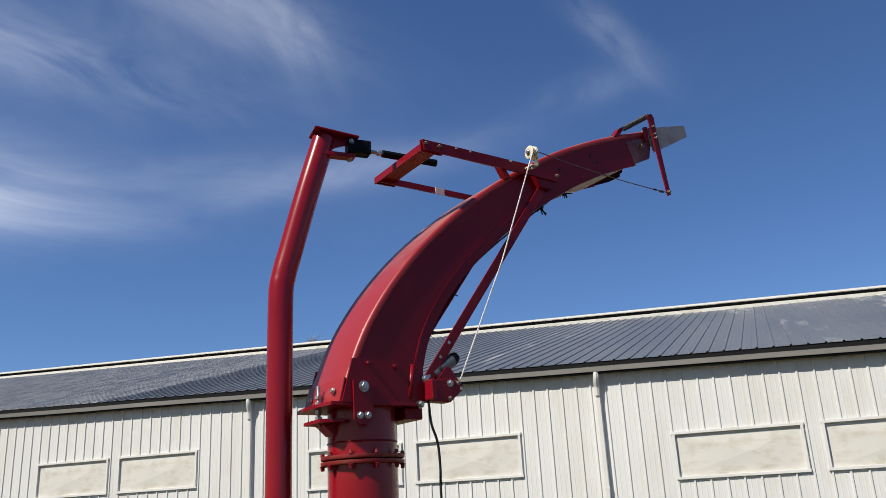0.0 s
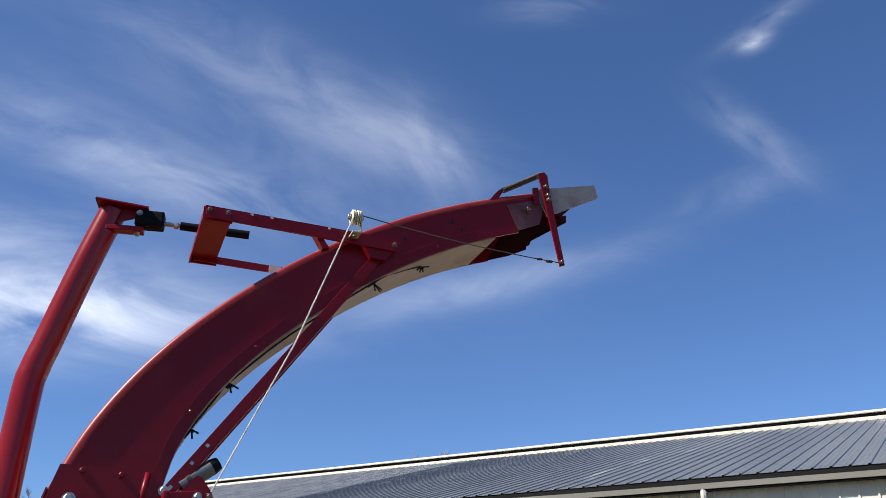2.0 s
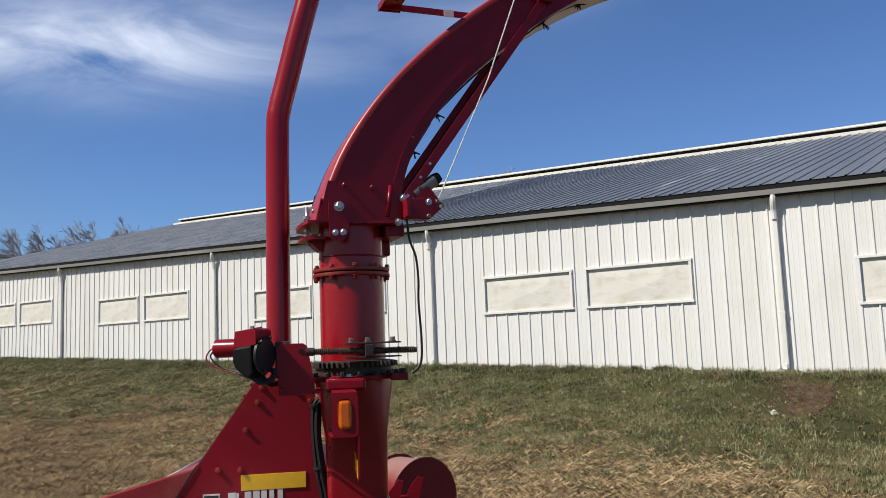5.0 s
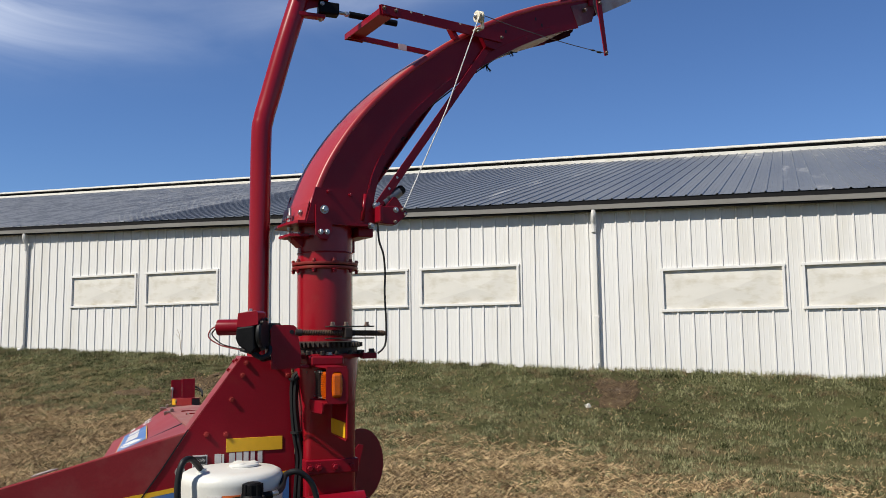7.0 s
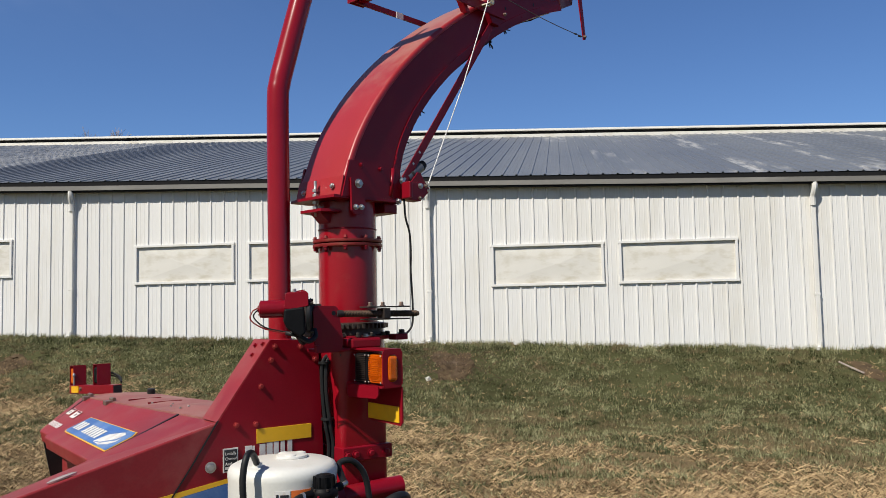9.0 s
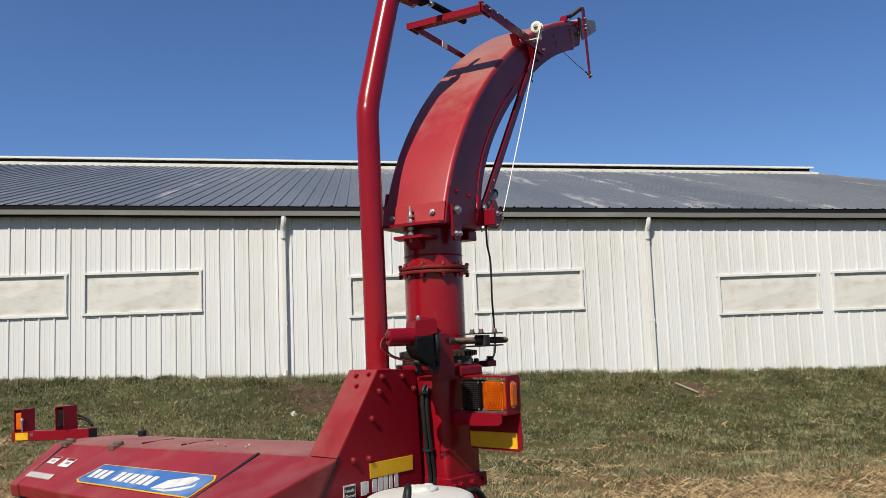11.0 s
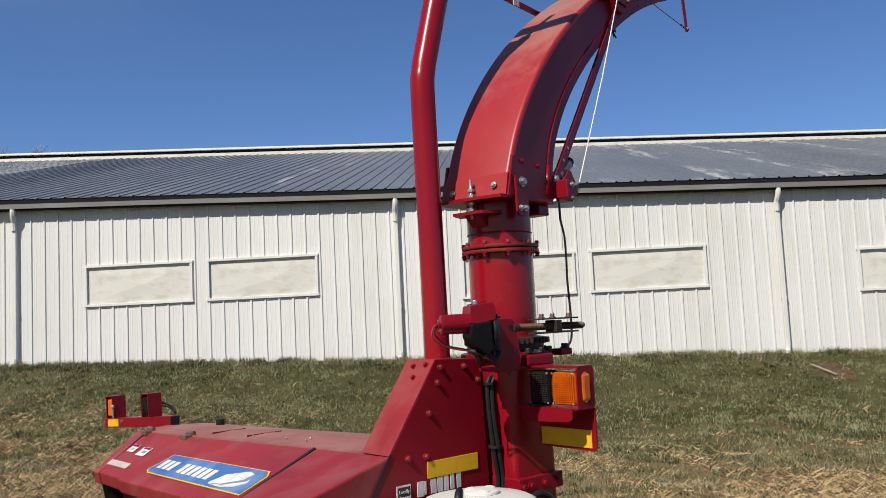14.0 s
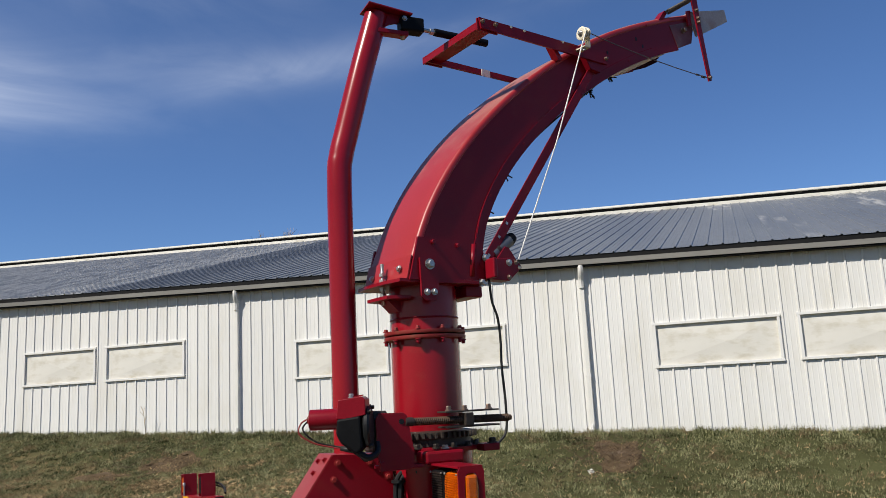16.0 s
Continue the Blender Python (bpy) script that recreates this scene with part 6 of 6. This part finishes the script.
bm = lathe([(0.048, 1.083), (0.052, 1.087), (0.051, 1.093), (0.040, 1.097), (0.01, 1.100)], 28, (0.045, 0.03, 0))
for k in range(3):
    lathe([(0.020, 1.092), (0.018, 1.098), (0.008, 1.101)], 12, (0.045 + 0.030 * math.cos(2.1 * k), 0.03 + 0.030 * math.sin(2.1 * k), 0), bm)
part("lid", bm, TANK, tk, "white lobed screw lid")
part("rib_band", lathe([(0.172, 0.960), (0.1748, 0.964), (0.1748, 0.972), (0.172, 0.976)], 56), TANK, tk)


def wrap(name, a0, a1, z0, z1, mat, r0=0.1725, label=""):
    """A label wrapped on the drum between two angles."""
    bm = bmesh.new()
    n = 6
    a = [[bm.verts.new((r * math.cos(radians(a0 + (a1 - a0) * k / n)), r * math.sin(radians(a0 + (a1 - a0) * k / n)), z)) for k in range(n + 1)] for r in (r0, r0 + 0.0012) for z in (z0, z1)]
    for k in range(n):
        bm.faces.new((a[2][k], a[2][k + 1], a[3][k + 1], a[3][k])), bm.faces.new((a[0][k], a[1][k], a[1][k + 1], a[0][k + 1]))
        bm.faces.new((a[1][k], a[3][k], a[3][k + 1], a[1][k + 1])), bm.faces.new((a[0][k], a[0][k + 1], a[2][k + 1], a[2][k]))
    return part(name, bm, mat, tk, label)


wrap("label", -124, -108, 0.992, 1.022, LETTER, label="white label with dark print")
wrap("label_print", -122, -119.5, 1.001, 1.013, DECAL_BLACK, 0.174)
wrap("label_print", -118, -109.5, 1.003, 1.011, DECAL_BLACK, 0.174)
wrap("label", -107, -86, 0.930, 1.022, DECAL_ORANGE, label="orange label")
wrap("label", -124, -108, 0.930, 0.990, DECAL_ORANGE)
wrap("label", -86, -68, 0.93, 1.018, LETTER)
wrap("label_print", -82, -73, 0.998, 1.008, DECAL_ORANGE, 0.174)
wrap("label_print", -82, -76, 0.984, 0.990, DECAL_BLACK, 0.174)
part("hose", tube(arc([(-0.182, -0.125, 0.80), (-0.185, -0.125, 0.98), (-0.186, -0.122, 1.07), (-0.172, -0.115, 1.128), (-0.145, -0.09, 1.136), (-0.12, -0.06, 1.110), (-0.105, -0.04, 1.088)], 8), 0.0105, 10), BLACK, tk, "black hose")
part("hose_nut", lathe([(0.016, 1.082), (0.016, 1.096)], 10, (-0.105, -0.04, 0), None, None, False), TANK, tk)
valve = new("valve")
valve.parent = tk
tagged(valve, "black strainer valve with hose tails")
V = (0.042, -0.200)
part("bowl", lathe([(0.016, 0.86), (0.026, 0.875), (0.030, 0.985), (0.034, 0.99), (0.034, 1.0)], 20, (*V, 0)), BLACK_BOX, valve)
part("collar", lathe([(0.040, 0.998), (0.043, 1.002), (0.043, 1.016), (0.040, 1.020), (0.036, 1.026)], 20, (*V, 0)), BLACK_BOX, valve)
bm = lathe([(0.030, 1.024), (0.032, 1.030), (0.030, 1.058), (0.022, 1.064)], 20, (*V, 0))
for k in range(10):
    t = 6.28319 * k / 10
    tube([(V[0] + 0.031 * math.cos(t), V[1] + 0.031 * math.sin(t), 1.026), (V[0] + 0.030 * math.cos(t), V[1] + 0.030 * math.sin(t), 1.060)], 0.004, 6, bm)
part("cap", bm, BLACK_BOX, valve)
for k in range(6):
    t = 6.28319 * k / 6 + 0.3
    part("clamp_screw", bolt((V[0] + 0.040 * math.cos(t), V[1] + 0.040 * math.sin(t), 1.018), (0, 0, 1), 0.004, 0.008, False), DARK_STEEL, valve)
part("side_arm", tube([(-0.030, -0.205, 1.008), (0.105, -0.195, 1.020)], 0.013, 10), BLACK_BOX, valve)
part("hose", tube(arc([(-0.025, -0.205, 1.008), (-0.05, -0.21, 1.006), (-0.09, -0.215, 0.985), (-0.13, -0.215, 0.94), (-0.15, -0.2, 0.86)], 7), 0.0105, 10), BLACK, valve)
part("hose_clip", lathe([(0.0135, -0.004), (0.0135, 0.004)], 12, (-0.032, -0.206, 1.008), None, Matrix.Rotation(radians(90), 4, 'Y'), False), ZINC, valve)
part("fitting", tube([(0.098, -0.196, 1.019), (0.125, -0.190, 1.026)], 0.009, 8), ZINC, valve)
part("hose", tube(arc([(0.120, -0.190, 1.025), (0.150, -0.12, 1.025), (0.178, -0.045, 1.056), (0.225, -0.045, 1.062), (0.272, -0.045, 1.015), (0.292, -0.045, 0.93), (0.295, -0.05, 0.80)], 7), 0.0105, 10), BLACK, valve)
part("tag_wire", tube(arc([(0.005, -0.235, 1.01), (-0.002, -0.24, 0.98), (0.002, -0.238, 0.93)], 5), 0.003, 6), RED, valve)
part("shelf", box(-0.21, 0.21, -0.22, 0.20, 0.570, 0.598, 0.004), RED, tk, "red steel shelf")
for x in (-0.18, 0.17):
    part("shelf_leg", box(x, x + 0.03, -0.2, -0.17, FLOOR + 0.02, 0.57, 0.003), RED, tk)
    part("shelf_leg", box(x, x + 0.03, 0.15, 0.18, FLOOR + 0.02, 0.57, 0.003), RED, tk)
part("hose", tube(arc([(0.30, 0.0, 0.80), (0.34, -0.06, 0.90), (0.42, -0.06, 0.92), (0.47, 0.0, 0.86), (0.48, 0.05, 0.75)], 7), 0.017, 10), BLACK, tk, "black hose")

# ---- distance ----


def bare_tree(at, height, seed, width=0.35):
    """A leafless tree: a tapered trunk, rising limbs that fork and a rounded crown of fine twigs."""
    rng = random.Random(seed)
    root = thing("bare_tree", Matrix.Translation(at), "leafless grey-brown tree behind the barn", "tree", "bare trees")
    trunk, crown = bmesh.new(), bmesh.new()
    mid = Vector((0, 0, height * 0.62))
    tube([(0, 0, 0), (0.02 * height, 0, height * 0.2), (0, 0, height * 0.42)], height * 0.022, 8, trunk, True, height * 0.014)

    def grow(p, d, l, r, depth):
        q = p + d * l
        tube([p, p.lerp(q, 0.5) + Vector((rng.gauss(0, 1), rng.gauss(0, 1), 0)) * l * 0.05, q], max(r, height * 0.0009), 5 if depth < 2 else 3, crown, False, max(r * 0.6, height * 0.0007))
        if depth == 4:
            return
        for _ in range((5, 5, 5, 6)[depth]):
            start = p.lerp(q, rng.uniform(0.45, 1.0))
            out = (start - mid).normalized()
            e = (d * 0.55 + out * 0.35 + Vector((rng.gauss(0, 1), rng.gauss(0, 1), rng.gauss(0.25, 0.7))) * 0.42).normalized()
            grow(start, e, l * rng.uniform(0.50, 0.72), r * 0.52, depth + 1)

    for k in range(6):
        a = 6.28319 * k / 6 + rng.uniform(-0.4, 0.4)
        d = Vector((math.cos(a) * width * 1.5, math.sin(a) * width * 1.5, rng.uniform(0.6, 1.1))).normalized()
        grow(Vector((0, 0, height * rng.uniform(0.26, 0.42))), d, height * 0.24, height * 0.008, 0)
    tall = max(v.co.z for v in crown.verts)
    for v in crown.verts:
        v.co.z *= height / tall
    part("trunk", trunk, BARK, root)
    part("crown", crown, BARK, root)
    return root


def sight(vx, vz, y, eye=(3.67, 2.01, 1.54)):
    """A far place on the line of sight (vx, 1, vz) from the eye."""
    k = y - eye[1]
    return eye[0] + vx * k, y, eye[2] + vz * k


TREES = ((-106.6, 60, 19.6), (-99.0, 60, 19.1), (-91.4, 61, 19.3), (-87.5, 63, 18.9), (-32.6, 52, 13.7), (-30.6, 53, 14.2), (-28.4, 52, 13.6))
for n, (x, y, top_z) in enumerate(TREES):
    g = float(ground_z(x, y))
    bare_tree((x, y, g - 0.1), top_z - g, 20 + n)

bx, by, bz = sight(-2.97, 0.340, 26.5)
bg = float(ground_z(bx, by))
bin_ = thing("grain_bin", Matrix.Translation((bx, by, bg)), "grey corrugated steel grain bin with a cone roof", "grain bin")
R = 4.6
prof = [(R, -0.1)]
for k in range(int((bz - bg) / 0.12)):
    prof += [(R, k * 0.12 + 0.03), (R + 0.03, k * 0.12 + 0.09)]
part("shell", lathe(prof, 56), GALV, bin_)
part("cone_roof", lathe([(R + 0.15, bz - bg - 0.05), (R + 0.15, bz - bg), (0.6, bz - bg + 2.5), (0.5, bz - bg + 2.6)], 36, (0, 0, 0), None, None, False), GALV, bin_)
for k in range(18):
    t = 6.28319 * k / 18
    part("roof_rib", tube([((R + 0.15) * math.cos(t), (R + 0.15) * math.sin(t), bz - bg + 0.03), (0.6 * math.cos(t), 0.6 * math.sin(t), bz - bg + 2.54)], 0.04, 4), GALV, bin_)

px_, py_, pz_ = sight(-2.166, 0.334, 34)
pg = float(ground_z(px_, py_))
up = thing("utility_pole", Matrix.Translation((px_, py_, pg)), "grey wooden utility pole with two wires", "utility pole")
part("post", tube([(0, 0, -0.2), (0, 0, pz_ - pg)], 0.16, 10, None, True, 0.11), WOOD, up)
for s, z in ((-1, 2.2), (1, 2.2)):
    part("wire", tube([(0, 0, pz_ - pg - z), (s * 10, s * 4, pz_ - pg - z - 0.9), (s * 24, s * 9, pz_ - pg - z - 1.0)], 0.025, 4), DARK_STEEL, up)
